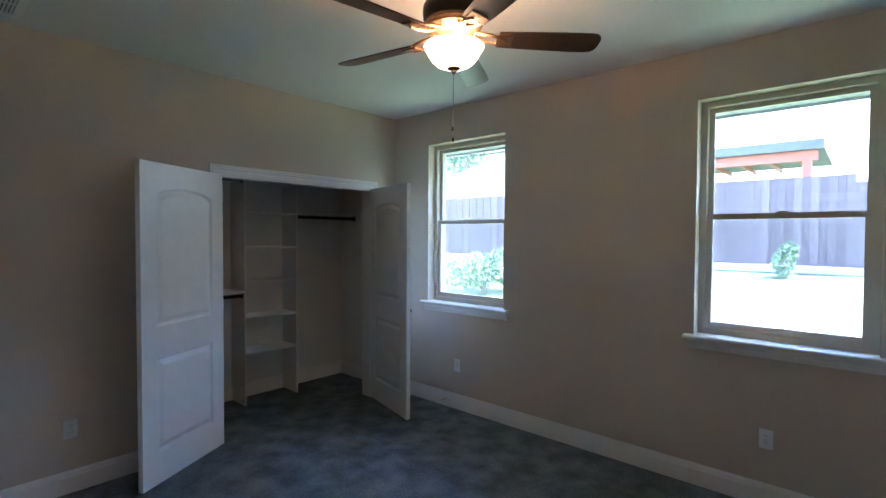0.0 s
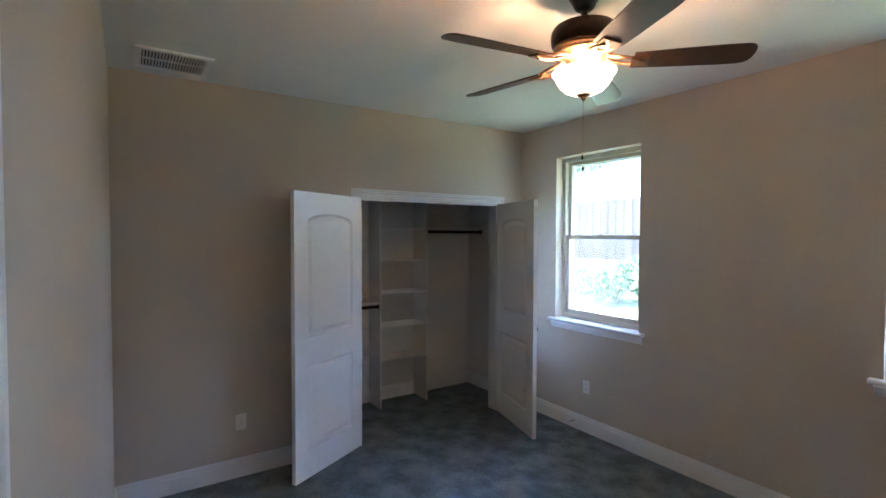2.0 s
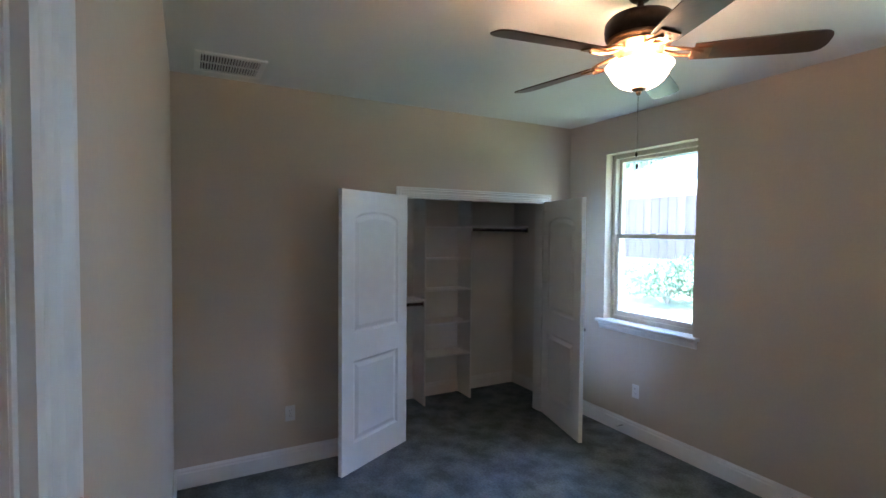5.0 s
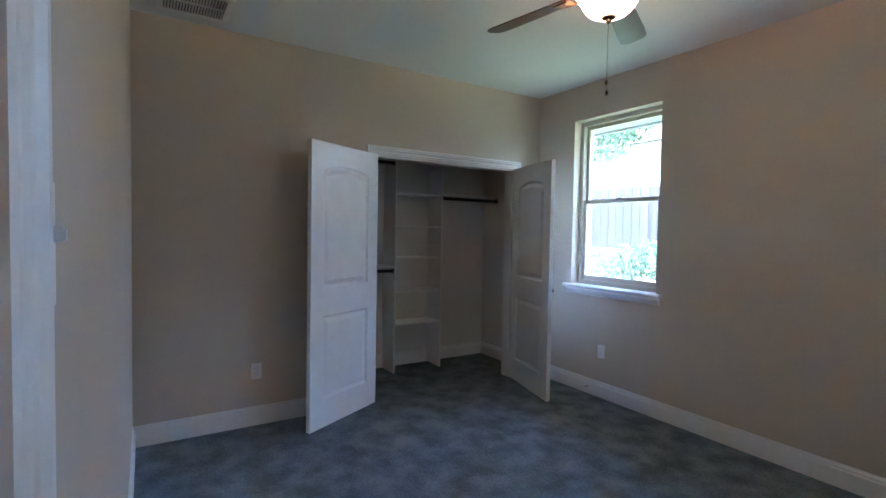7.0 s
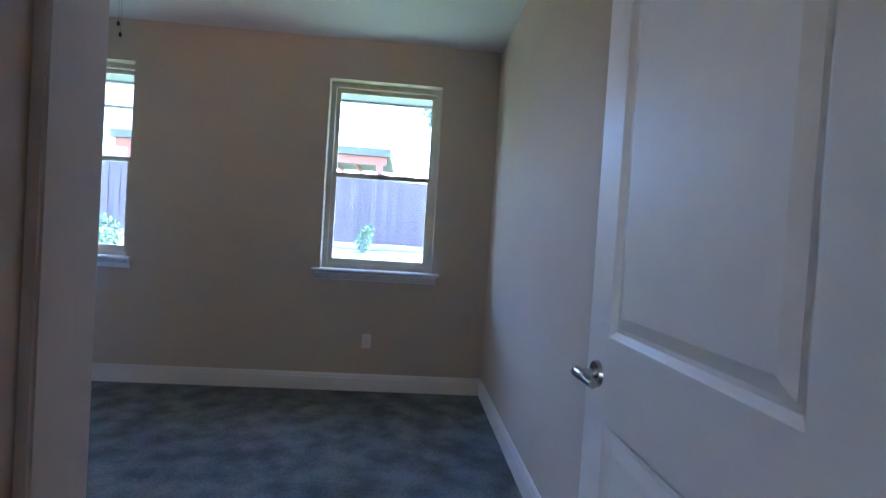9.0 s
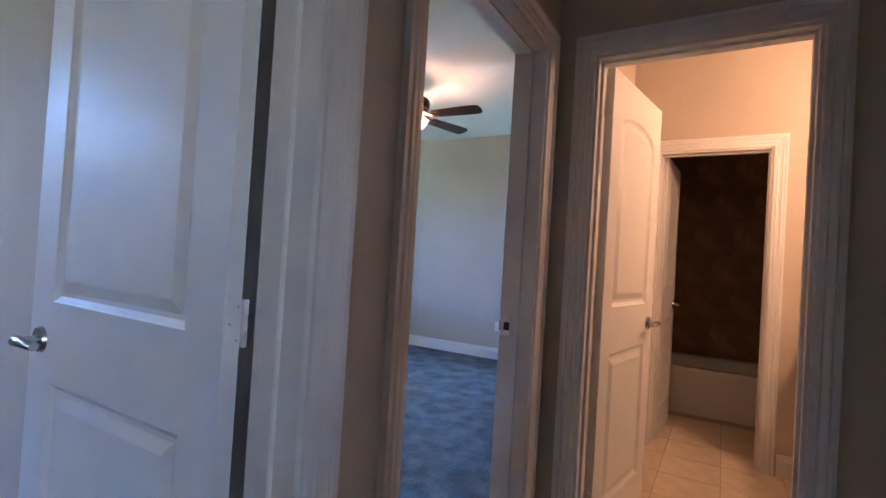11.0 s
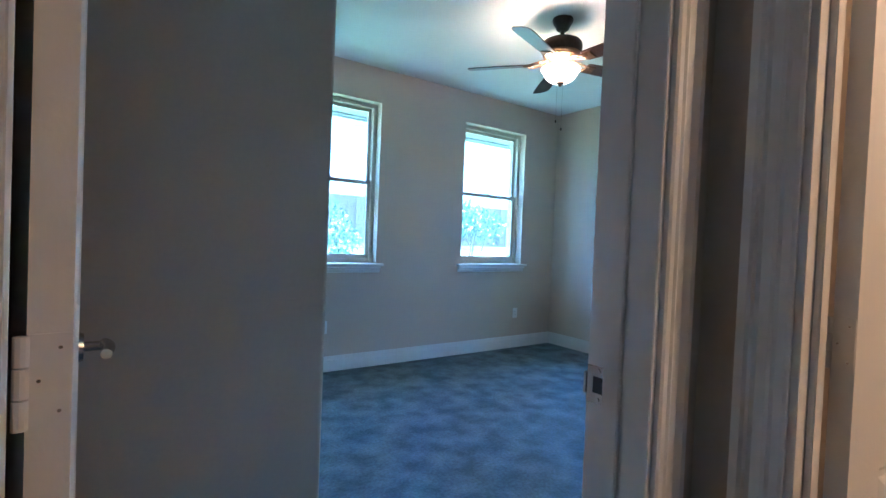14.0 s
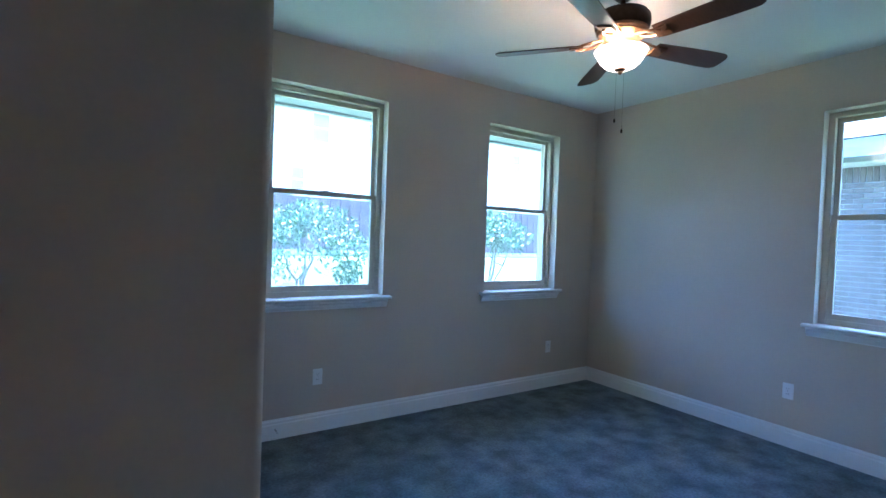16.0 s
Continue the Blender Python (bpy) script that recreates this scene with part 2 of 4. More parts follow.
structure("wall_north", holed("x", -1.1, XB + OUT, 0, OUT, [(*w, WZ0, WZ1) for w in (WA1, WA2, WB2, WB1)]), WALL, "greige painted outer wall with four window openings")
structure("wall_east", holed("y", HY, 0, XB, XB + OUT, [(*WB3, WZ0 - 0.05, WZ1 - 0.05)]), WALL, "greige painted outer wall with a window opening")
structure("wall_closet", holed("y", YS, 0, -0.115, 0, [(CL0, CL1, 0, DH)]), WALL, "greige painted wall with a double closet opening")
structure("wall_closet_back", [(-1.03, -2.3, 0, -0.915, 0, H), (-0.915, -2.3, 0, -0.115, -2.2, H)], CLOSETP, "white painted back and side of the closet")
structure("wall_closet_side", [(-0.915, -0.006, 0, -0.116, 0, H)], CLOSETP, "white painted side of the closet by the window")
structure("wall_doors", holed("x", -0.115, XB, YH, YS, [(*DA, 0, DH), (*DB, 0, DH)]), WALL, "greige painted wall between the bedrooms and the hall")
structure("wall_between", [(XA, YS, 0, XB0, 0, H)], WALL, "greige painted wall between the bedrooms")

bm = bmesh.new()                       # closet block with a rounded corner
EX, EY, ER = 5.105, -2.35, 0.02
pts = [(XB0, EY), (EX - ER, EY)] + [(EX - ER + ER * math.sin(a), EY + ER - ER * math.cos(a)) for a in (0.4, 0.8, 1.2)] + [(EX, EY + ER), (EX, 0), (XB0, 0)]
lo, hi = [bm.verts.new((x, y, 0)) for x, y in pts], [bm.verts.new((x, y, H)) for x, y in pts]
for i in range(len(pts)):
    bm.faces.new((lo[i], lo[(i + 1) % len(pts)], hi[(i + 1) % len(pts)], hi[i]))
bm.faces.new(hi)
tagged(part("wall_closet_block", bm, WALL, smooth=True), "greige painted closet block with a rounded corner", "wall", kind="structure")

structure("wall_hall_end", holed("y", HY, YH, XH, XH2, [(*BD, 0, DH)]), WALL, "greige painted hall end wall with the bathroom doorway")
# the opening and the three walls after it are added to brighten the hall
structure("wall_hall_south", holed("x", HX, XB, HY - 0.115, HY, [(1.95, 3.35, 0, 2.4)]), WALL, "greige painted south wall of hall and bathroom with an added opening for fill light")
structure("wall_entry_west", [(1.0, -8.0, 0, 1.115, HY - 0.115, H), (1.115, HY - 0.23, 0, HX, HY - 0.115, H)], WALL, "greige painted west side of the added unseen fill-light room")
structure("wall_entry_east", [(4.2, -8.0, 0, 4.315, HY - 0.116, H)], WALL, "greige painted east side of the added unseen fill-light room")
structure("wall_entry_south", holed("x", 1.0, 4.315, -8.2, -8.0, [(1.65, 2.35, 1.35, 2.15)]), WALL, "greige painted wall of the added unseen fill-light room with an opening for its lamp")
structure("wall_hall_west", [(HX - 0.115, HY, 0, HX, YH, H)], WALL, "greige painted wall closing the hall")
structure("wall_tub", holed("y", HY, YH, XT, XT2, [(*TD, 0, DH)]), WALL, "greige painted bathroom partition with the tub doorway")

# ---- trim ----
BB = [(0, 0), (0, 0.016), (0.1, 0.016), (0.108, 0.011), (0.122, 0.011), (0.13, 0.006), (0.137, 0.005), (0.137, 0)]


def baseboard(runs, label="white painted moulded baseboard", name="baseboard"):
    bm = bmesh.new()
    for a, b, o in runs:
        run(bm, BB, (*a, 0), (*b, 0), (*o, 0))
    return tagged(part(name, bm, TRIM), label, "baseboard", kind="structure")


CW = 0.077
g = 0.005
baseboard([((0, 0), (XA, 0), (0, -1))])
baseboard([((0, YS), (0, CL0 - CW), (1, 0)), ((0, CL1 + CW), (0, -0.017), (1, 0))])
baseboard([((XA, YS), (XA, -0.017), (-1, 0))])
baseboard([((0.017, YS), (DA[0] - CW - g, YS), (0, 1))])
baseboard([((EX, 0), (XB, 0), (0, -1))])
baseboard([((XB, YS), (XB, -0.017), (-1, 0))])
baseboard([((XB0, EY), (EX + 0.016, EY), (0, -1)), ((EX, EY), (EX, -0.017), (1, 0))])
baseboard([((DB[1] + CW + g, YS), (XB - 0.017, YS), (0, 1))])
baseboard([((-0.915, -2.2), (-0.915, 0), (1, 0)), ((-0.898, -0.006), (-0.116, -0.006), (0, -1))])
baseboard([((XT, HY), (XT, TD[0] - CW - g), (-1, 0)), ((XH2, HY), (XH2, BD[0] - CW - g), (1, 0))])
baseboard([((XH2, YH), (XT, YH), (0, -1)), ((XT2, YH), (8.2, YH), (0, -1))])
baseboard([((XH, HY), (XH, BD[0] - CW - g), (-1, 0)), ((HX, HY), (XH, HY), (0, 1))])
baseboard([((HX, YH), (DA[0] - CW - g, YH), (0, -1)), ((DA[1] + CW + g, YH), (DB[0] - CW - g, YH), (0, -1))])

# moulded casing: distance from the opening, depth
CAS = [(0, 0), (0, 0.009), (0.006, 0.012), (0.02, 0.012), (0.026, 0.015), (0.034, 0.0125), (0.05, 0.0145), (0.056, 0.019), (0.064, 0.015), (0.07, 0.019), (0.085, 0.019), (0.085, 0)]


def door_frame(name, m, w, depth, label, stop=True, back=True, cw=0.9):
    """Jamb, stops and casings of a doorway; local x along the opening, y through the wall, from y=0 (front face) to depth."""
    e = thing(name, m, label, "door frame", kind="structure")
    j = 0.018
    for nm, b in (("jamb", (0.0005, 0, 0, j, depth, DH - j)), ("jamb", (w - j, 0, 0, w - 0.0005, depth, DH - j)), ("head_jamb", (0.0005, 0, DH - j, w - 0.0005, depth, DH - 0.0005))):
        bm = bmesh.new()
        bx(bm, *b)
        part(nm, bm, TRIM, e, bevel=0.0015)
    if stop:
        for b in ((j, depth - 0.075, 0, j + 0.011, depth - 0.04, DH - j - 0.011), (w - j - 0.011, depth - 0.075, 0, w - j, depth - 0.04, DH - j - 0.011), (j, depth - 0.075, DH - j - 0.011, w - j, depth - 0.04, DH - j)):
            bm = bmesh.new()
            bx(bm, *b)
            part("door_stop", bm, TRIM, e, bevel=0.002)
    prof = [(u * cw, v) for u, v in CAS]
    for y, o in ((0, -1), (depth, 1)) if back else ((0, -1),):
        r = 0.006
        bm = bmesh.new()
        run(bm, prof, (r, y, 0), (r, y, DH - r), (0, o, 0), Vector((-1, 0, 0)), 0, 1)
        part("casing", bm, TRIM, e)
        bm = bmesh.new()
        run(bm, prof, (w - r, y, 0), (w - r, y, DH - r), (0, o, 0), Vector((1, 0, 0)), 0, 1)
        part("casing", bm, TRIM, e)
        bm = bmesh.new()
        run(bm, prof, (r, y, DH - r), (w - r, y, DH - r), (0, o, 0), Vector((0, 0, 1)), -1, 1)
        part("head_casing", bm, TRIM, e)
    return e


fr_a = door_frame("door_frame_1", pose(DA[0], YH, 0), DA[1] - DA[0], YS - YH, "white moulded casing and jamb of a bedroom doorway")
fr_b = door_frame("door_frame_2", pose(DB[0], YH, 0), DB[1] - DB[0], YS - YH, "white moulded casing and jamb of the second bedroom doorway", cw=0.88)
fr_c = door_frame("door_frame_3", pose(XH, BD[1], 0, 0, 0, -90), BD[1] - BD[0], XH2 - XH, "white moulded casing and jamb of the bathroom doorway")
fr_t = door_frame("door_frame_4", pose(XT, TD[1], 0, 0, 0, -90), TD[1] - TD[0], XT2 - XT, "white moulded casing and jamb of the tub doorway")
fr_l = door_frame("door_frame_5", pose(0, CL0, 0, 0, 0, 90), CL1 - CL0, 0.115, "white moulded casing and jamb of the closet opening", stop=False, back=False, cw=0.9)

# strike plates and hinge leaves
for e, x in ((fr_b, DB[1] - DB[0] - 0.018),):
    bm = bmesh.new()
    bx(bm, x - 0.0025, 0.078, 0.935, x + 0.001, 0.127, 1.005)
    bx(bm, x - 0.004, 0.1275, 0.95, x + 0.004, 0.134, 0.99)
    sp_ = part("strike_plate", bm, NICKEL, e, "satin nickel strike plate", bevel=0.001)
    # dark patch on the plate, painted shade of the latch hole
    bm = bmesh.new()
    bx(bm, x - 0.0032, 0.091, 0.955, x - 0.0022, 0.113, 0.985)
    part("latch_hole_shade", bm, DARK, sp_, "dark patch for the shade in the latch hole")
    for z in (0.943, 0.997):
        bm = bmesh.new()
        tube(bm, (x - 0.004, 0.102, z), (x - 0.002, 0.102, z), 0.004, n=8)
        part("screw", bm, NICKEL, sp_)


# ---- doors ----
def outline(x0, x1, z0, z1, arch):
    pts = [(x0, z0), (x1, z0)]
    if not arch:
        return pts + [(x1, z1), (x0, z1)]
    k, c = 12, (x0 + x1) / 2
    return pts + [(x1, z1 - arch)] + [(c + (x1 - x0) / 2 * math.cos(math.pi * i / k) * (1 - 0.12 * math.sin(math.pi * i / k)), z1 - arch + arch * math.sin(math.pi * i / k) ** 0.8) for i in range(1, k)] + [(x0, z1 - arch)]


def shrink(pts, d):
    n, out = len(pts), []
    for i in range(n):
        p, q, r = (Vector(pts[k % n]) for k in (i - 1, i, i + 1))
        a, b = (q - p).normalized(), (r - q).normalized()
        na, nb = Vector((-a.y, a.x)), Vector((-b.y, b.x))
        s = (na + nb) / max(0.4, 1 + na.dot(nb))
        out.append(tuple(q + s * d))
    return out


def slab(w, h, s=0.115, rail=(0.84, 1.04)):
    """A moulded two-panel door slab with an arched upper panel, both faces worked."""
    bm = bmesh.new()
    t = 0.0175
    panels = [outline(s, w - s, 0.2, rail[0], 0), outline(s, w - s, rail[1], h - 0.15, 0.07)]
    ends = []
    for side in (-1, 1):
        y = side * t
        rect = [bm.verts.new((x, y, z)) for x, z in ((0, 0), (w, 0), (w, h), (0, h))]
        ends.append(rect)
        edges = [bm.edges.new((rect[i], rect[(i + 1) % 4])) for i in range(4)]
        for pl in panels:
            loops = []
            for ins, dep in ((0, 0), (0.004, 0.004), (0.015, 0.011), (0.026, 0.011), (0.054, 0.002)):
                loops.append([bm.verts.new((x, side * (t - dep), z)) for x, z in shrink(pl, ins)])
            n = len(pl)
            edges += [bm.edges.new((loops[0][i], loops[0][(i + 1) % n])) for i in range(n)]
            for a, b in zip(loops, loops[1:]):
                for i in range(n):
                    bm.faces.new((a[i], a[(i + 1) % n], b[(i + 1) % n], b[i]))
            bm.faces.new(loops[-1])
        bmesh.ops.triangle_fill(bm, use_beauty=True, edges=edges)
    a, b = ends
    for i in range(4):
        bm.faces.new((a[i], a[(i + 1) % 4], b[(i + 1) % 4], b[i]))
    return mesh_of("slab", bm, DOORP)


def lever(parent, x, z, side, way):
    """A lever handle on a face; way: -1 points to the hinge."""
    t = 0.0175
    bm = bmesh.new()
    y = side * t
    tube(bm, (x, y, z), (x, y + side * 0.009, z), 0.033, 0.03, 24)
    ro = part("rosette", bm, NICKEL, parent, "round satin nickel rosette", smooth=True)
    bm = bmesh.new()
    tube(bm, (x, y + side * 0.009, z), (x, y + side * 0.05, z), 0.0115, 0.01, 16)
    last = None
    for i in range(7):
        f = i / 6
        p = (x + way * 0.105 * f - way * 0.012, y + side * (0.048 + 0.006 * math.sin(f * 3.1)), z + 0.004 * math.sin(f * 3.1))
        if last:
            tube(bm, last, p, 0.0145 - 0.003 * f, 0.0145 - 0.003 * (f + 0.16), 12)
        last = p
    part("lever", bm, NICKEL, parent, "satin nickel lever handle", smooth=True)


def leaf(name, m, w, label, levers=True, s=0.115, hinges=True, hs=-1, h=2.03, knob=0, rail=(0.84, 1.04)):
    e = thing(name, m, label, "door")
    o = new("slab", slab(w, h, s, rail))
    o.parent = e
    if levers:
        lever(e, w - 0.065, 0.94, 1, -1)
        lever(e, w - 0.065, 0.94, -1, -1)
        bm = bmesh.new()
        bx(bm, w - 0.0005, -0.0125, 0.9, w + 0.0015, 0.0125, 0.96)
        lp = part("latch_plate", bm, NICKEL, e, "nickel latch plate")
        bm = bmesh.new()
        bx(bm, w + 0.001, -0.007, 0.918, w + 0.01, 0.007, 0.942)
        part("latch_bolt", bm, NICKEL, lp, bevel=0.002)
    if knob:
        for side in (knob,):
            bm = bmesh.new()
            tube(bm, (w - 0.05, side * 0.0175, 0.93), (w - 0.05, side * 0.04, 0.93), 0.008, 0.008, 12)
            tube(bm, (w - 0.05, side * 0.04, 0.93), (w - 0.05, side * 0.052, 0.93), 0.016, 0.013, 16)
            part("knob", bm, BRONZE, e, "small dark pull knob", smooth=True)
    if hinges:
        for z in (0.2, 1.02, 1.82):
            bm = bmesh.new()
            bx(bm, -0.003, -0.0165, z, 0.0, 0.0165, z + 0.09)
            hp = part("hinge", bm, TRIM, e, "white painted hinge leaf")
            for q, dz in ((-0.008, 0.014), (0.008, 0.045), (-0.008, 0.076)):
                bm = bmesh.new()
                tube(bm, (-0.0036, q, z + dz), (-0.0029, q, z + dz), 0.0018, n=8)
                part("screw", bm, NICKEL, hp)
            bm = bmesh.new()
            for k in range(3):
                tube(bm, (-0.006, hs * 0.021, z + 0.001 + k * 0.03), (-0.006, hs * 0.021, z + 0.029 + k * 0.03), 0.0065, n=10)
            part("knuckle", bm, TRIM, hp, smooth=True)
    return e


leaf("door_leaf", pose(DA[1] - 0.041, YS + 0.032, 0.012, 0, 0, 90.4), DA[1] - DA[0] - 0.02, "open white two-panel arched bedroom door with nickel lever")
leaf("door_leaf", pose(DB[0] + 0.052, YS + 0.02, 0.012, 0, 0, 91.6), DB[1] - DB[0] - 0.056, "open white two-panel arched door beside the closet block", hs=1)
leaf("door_leaf", pose(XH2 + 0.02, BD[1] - 0.036, 0.012, 0, 0, -9), BD[1] - BD[0] - 0.04, "open white two-panel bathroom door with nickel lever", s=0.105, hs=1)
leaf("door_leaf", pose(XT2 + 0.02, TD[1] - 0.032, 0.012, 0, 0, -3), TD[1] - TD[0] - 0.04, "open white two-panel door leading to the tub", s=0.1, hs=1)
CWD = (CL1 - CL0) / 2 - 0.004
leaf("closet_door", pose(0.02, CL0 + 0.005, 0.015, 0, 0, -61.5), CWD, "open white closet door with arched panel", levers=False, hs=-1, knob=-1, rail=(0.8, 1.0))
leaf("closet_door", pose(0.02, CL1 - 0.005, 0.015, 0, 0, -15), CWD, "half-open white closet door beside the window wall", levers=False, hs=1, knob=1, rail=(0.8, 1.0))


# ---- windows ----
def window(name, m, w, label):
    """Local x along the wall seen from inside, y outwards, z from the opening's bottom."""
    e = thing(name, m, label, "window", kind="structure")
    h = WZ1 - WZ0
    bm = bmesh.new()                   # stool with a rounded nose
    nose = [(0.0, 0.0), (-0.048, 0.0), (-0.054, 0.005), (-0.056, 0.0125), (-0.054, 0.02), (-0.048, 0.025), (0.0, 0.025)]
    xs = (-0.055, w + 0.055)
    ra, rb = ([bm.verts.new((x, y, z)) for y, z in nose] for x in xs)
    for i in range(len(nose)):
        bm.faces.new((ra[i], ra[(i + 1) % 7], rb[(i + 1) % 7], rb[i]))
    bm.faces.new(ra), bm.faces.new(rb)
    bx(bm, 0.001, 0.0, 0.0, w - 0.001, 0.1, 0.025)
    part("window_sill", bm, TRIM, e, "white painted wooden stool")
    bm = bmesh.new()
    run(bm, [(0, 0.001), (0, 0.03), (-0.018, 0.034), (-0.026, 0.022), (-0.04, 0.02), (-0.055, 0.012), (-0.062, 0.012), (-0.062, 0.001)], (-0.035, 0, 0), (w + 0.035, 0, 0), (0, -1, 0))
    part("apron", bm, TRIM, e, "white moulded apron")
    b0 = 0.025

    def bars(nm, x0, x1, z0, z1, y0, y1, t, tb=None, mt=VINYL):
        tb = tb or t
        bm = bmesh.new()
        for q in ((x0, y0, z0, x0 + t, y1, z1), (x1 - t, y0, z0, x1, y1, z1), (x0 + t, y0, z0, x1 - t, y1, z0 + tb), (x0 + t, y0, z1 - t, x1 - t, y1, z1)):
            bx(bm, *q)
        return part(nm, bm, mt, e, bevel=0.002)
    bars("window_frame", 0.001, w - 0.001, b0, h - 0.001, 0.085, 0.17, 0.038)
    mid = 0.765
    up = bars("upper_sash", 0.039, w - 0.039, mid, h - 0.039, 0.13, 0.155, 0.032)
    lo_ = bars("lower_sash", 0.039, w - 0.039, b0 + 0.038, mid + 0.035, 0.098, 0.125, 0.036, 0.04)
    bm = bmesh.new()
    bx(bm, w / 2 - 0.03, 0.09, mid + 0.035, w / 2 + 0.03, 0.12, mid + 0.045)
    part("sash_lock", bm, VINYL, lo_, bevel=0.003)
    for s_, q in ((up, (0.065, 0.141, mid + 0.03, w - 0.065, 0.145, h - 0.068)), (lo_, (0.07, 0.109, b0 + 0.07, w - 0.07, 0.113, mid + 0.003))):
        bm = bmesh.new()
        bx(bm, *q)
        p = part("pane", bm, GLASS, s_, "clear window glass")
        p.visible_shadow = False
    bm = bmesh.new()
    bx(bm, 0.045, 0.160, b0 + 0.045, w - 0.045, 0.1605, mid + 0.02)
    sc = part("insect_screen_haze", bm, SCREEN, lo_, "fine grey insect screen with a pale stand-in for glare haze over the lower sash")
    sc.visible_shadow = False
    return e


for i, (w, lb) in enumerate(((WA1, "almond vinyl single-hung window beside the closet"), (WA2, "almond vinyl single-hung window facing the fence"),
                             (WB2, "almond vinyl single-hung window facing a shrub"), (WB1, "almond vinyl single-hung window near the corner"))):
    window("window_%d" % (i + 1), pose(w[0], 0, WZ0), w[1] - w[0], lb)
window("window_5", pose(XB, WB3[1], WZ0 - 0.05, 0, 0, -90), WB3[1] - WB3[0], "almond vinyl single-hung window facing a brick house")


# ---- small wall fixtures ----
def outlet(m, label="white duplex outlet on the wall", sw=False):
    e = thing("light_switch" if sw else "outlet", m, label, "switch" if sw else "outlet", "wall outlets")
    bm = bmesh.new()
    bx(bm, -0.036, -0.006, -0.058, 0.036, 0, 0.058)
    part("plate", bm, PLATE, e, bevel=0.003)
    if sw:
        bm = bmesh.new()
        bx(bm, -0.005, -0.018, 0.002, 0.005, -0.006, 0.016)
        part("toggle", bm, PLATE, e, bevel=0.002)
        for z in (-0.048, 0.048):
            bm = bmesh.new()
            tube(bm, (0, -0.006, z), (0, -0.0075, z), 0.003, n=8)
            part("screw", bm, PLATE, e)
        return e
    for z in (-0.02, 0.02):
        bm = bmesh.new()
        bx(bm, -0.016, -0.008, z - 0.014, 0.016, -0.006, z + 0.014)
        so_ = part("socket", bm, PLATE, e, bevel=0.002)
        # dark strips on the socket face, painted shade of its slots
        for x in (-0.007, 0.007):
            bm = bmesh.new()
            bx(bm, x - 0.001, -0.0086, z - 0.004, x + 0.001, -0.0079, z + 0.006)
            part("slot", bm, DARK, so_)
    bm = bmesh.new()
    tube(bm, (0, -0.006, 0), (0, -0.0075, 0), 0.003, n=8)
    part("screw", bm, NICKEL, e)
    return e


outlet(pose(0.841, -0.0005, 0.402))
outlet(pose(3.227, -0.0005, 0.402))
outlet(pose(0.0005, -2.711, 0.395, 0, 0, 90))
outlet(pose(8.331, -0.0005, 0.4))
outlet(pose(6.013, -0.0005, 0.397))
outlet(pose(XB - 0.0005, -1.841, 0.405, 0, 0, -90))
outlet(pose(3.11, YS + 0.0005, 1.412, 0, 0, 180), "white toggle light switch beside the bedroom door", True)


def spring_stop(x, y):
    e = thing("door_stop", pose(x, y, 0.07), "white-tipped spring door stop on the baseboard", "door stop")
    bm = bmesh.new()
    tube(bm, (0, 0, 0), (0, -0.055, 0), 0.006, 0.005, 10)
    part("spring", bm, NICKEL, e, smooth=True)
    bm = bmesh.new()
    tube(bm, (0, -0.055, 0), (0, -0.067, 0), 0.008, 0.007, 10)
    part("tip", bm, RUBBER, e, smooth=True)


spring_stop(0.72, -0.016)
spring_stop(5.72, -0.016)

# ceiling vent
vent = thing("ceiling_vent", pose(0.32, -3.13, H), "white louvred air vent on the ceiling", "vent")
bm = bmesh.new()
for q in ((-0.19, -0.2, -0.012, -0.15, 0.2, 0), (0.15, -0.2, -0.012, 0.19, 0.2, 0), (-0.15, -0.2, -0.012, 0.15, -0.165, 0), (-0.15, 0.165, -0.012, 0.15, 0.2, 0), (-0.006, -0.165, -0.01, 0.006, 0.165, 0)):
    bx(bm, *q)
part("frame", bm, PLATE, vent, bevel=0.002)
# flat dark sheet under the closed ceiling, painted shade of the duct
bm = bmesh.new()
bx(bm, -0.15, -0.165, -0.002, 0.15, 0.165, -0.0005)
part("duct", bm, DARK, vent, "dark sheet for the shade in the duct behind the louvres")
for half in (-1, 1):
    for i in range(20):
        bm = bmesh.new()
        y = -0.155 + i * 0.0163
        bx(bm, -0.07, -0.0008, -0.006, 0.07, 0.0008, 0.006, pose(half * 0.078, y, -0.008, 40))
        part("slat", bm, PLATE, vent)


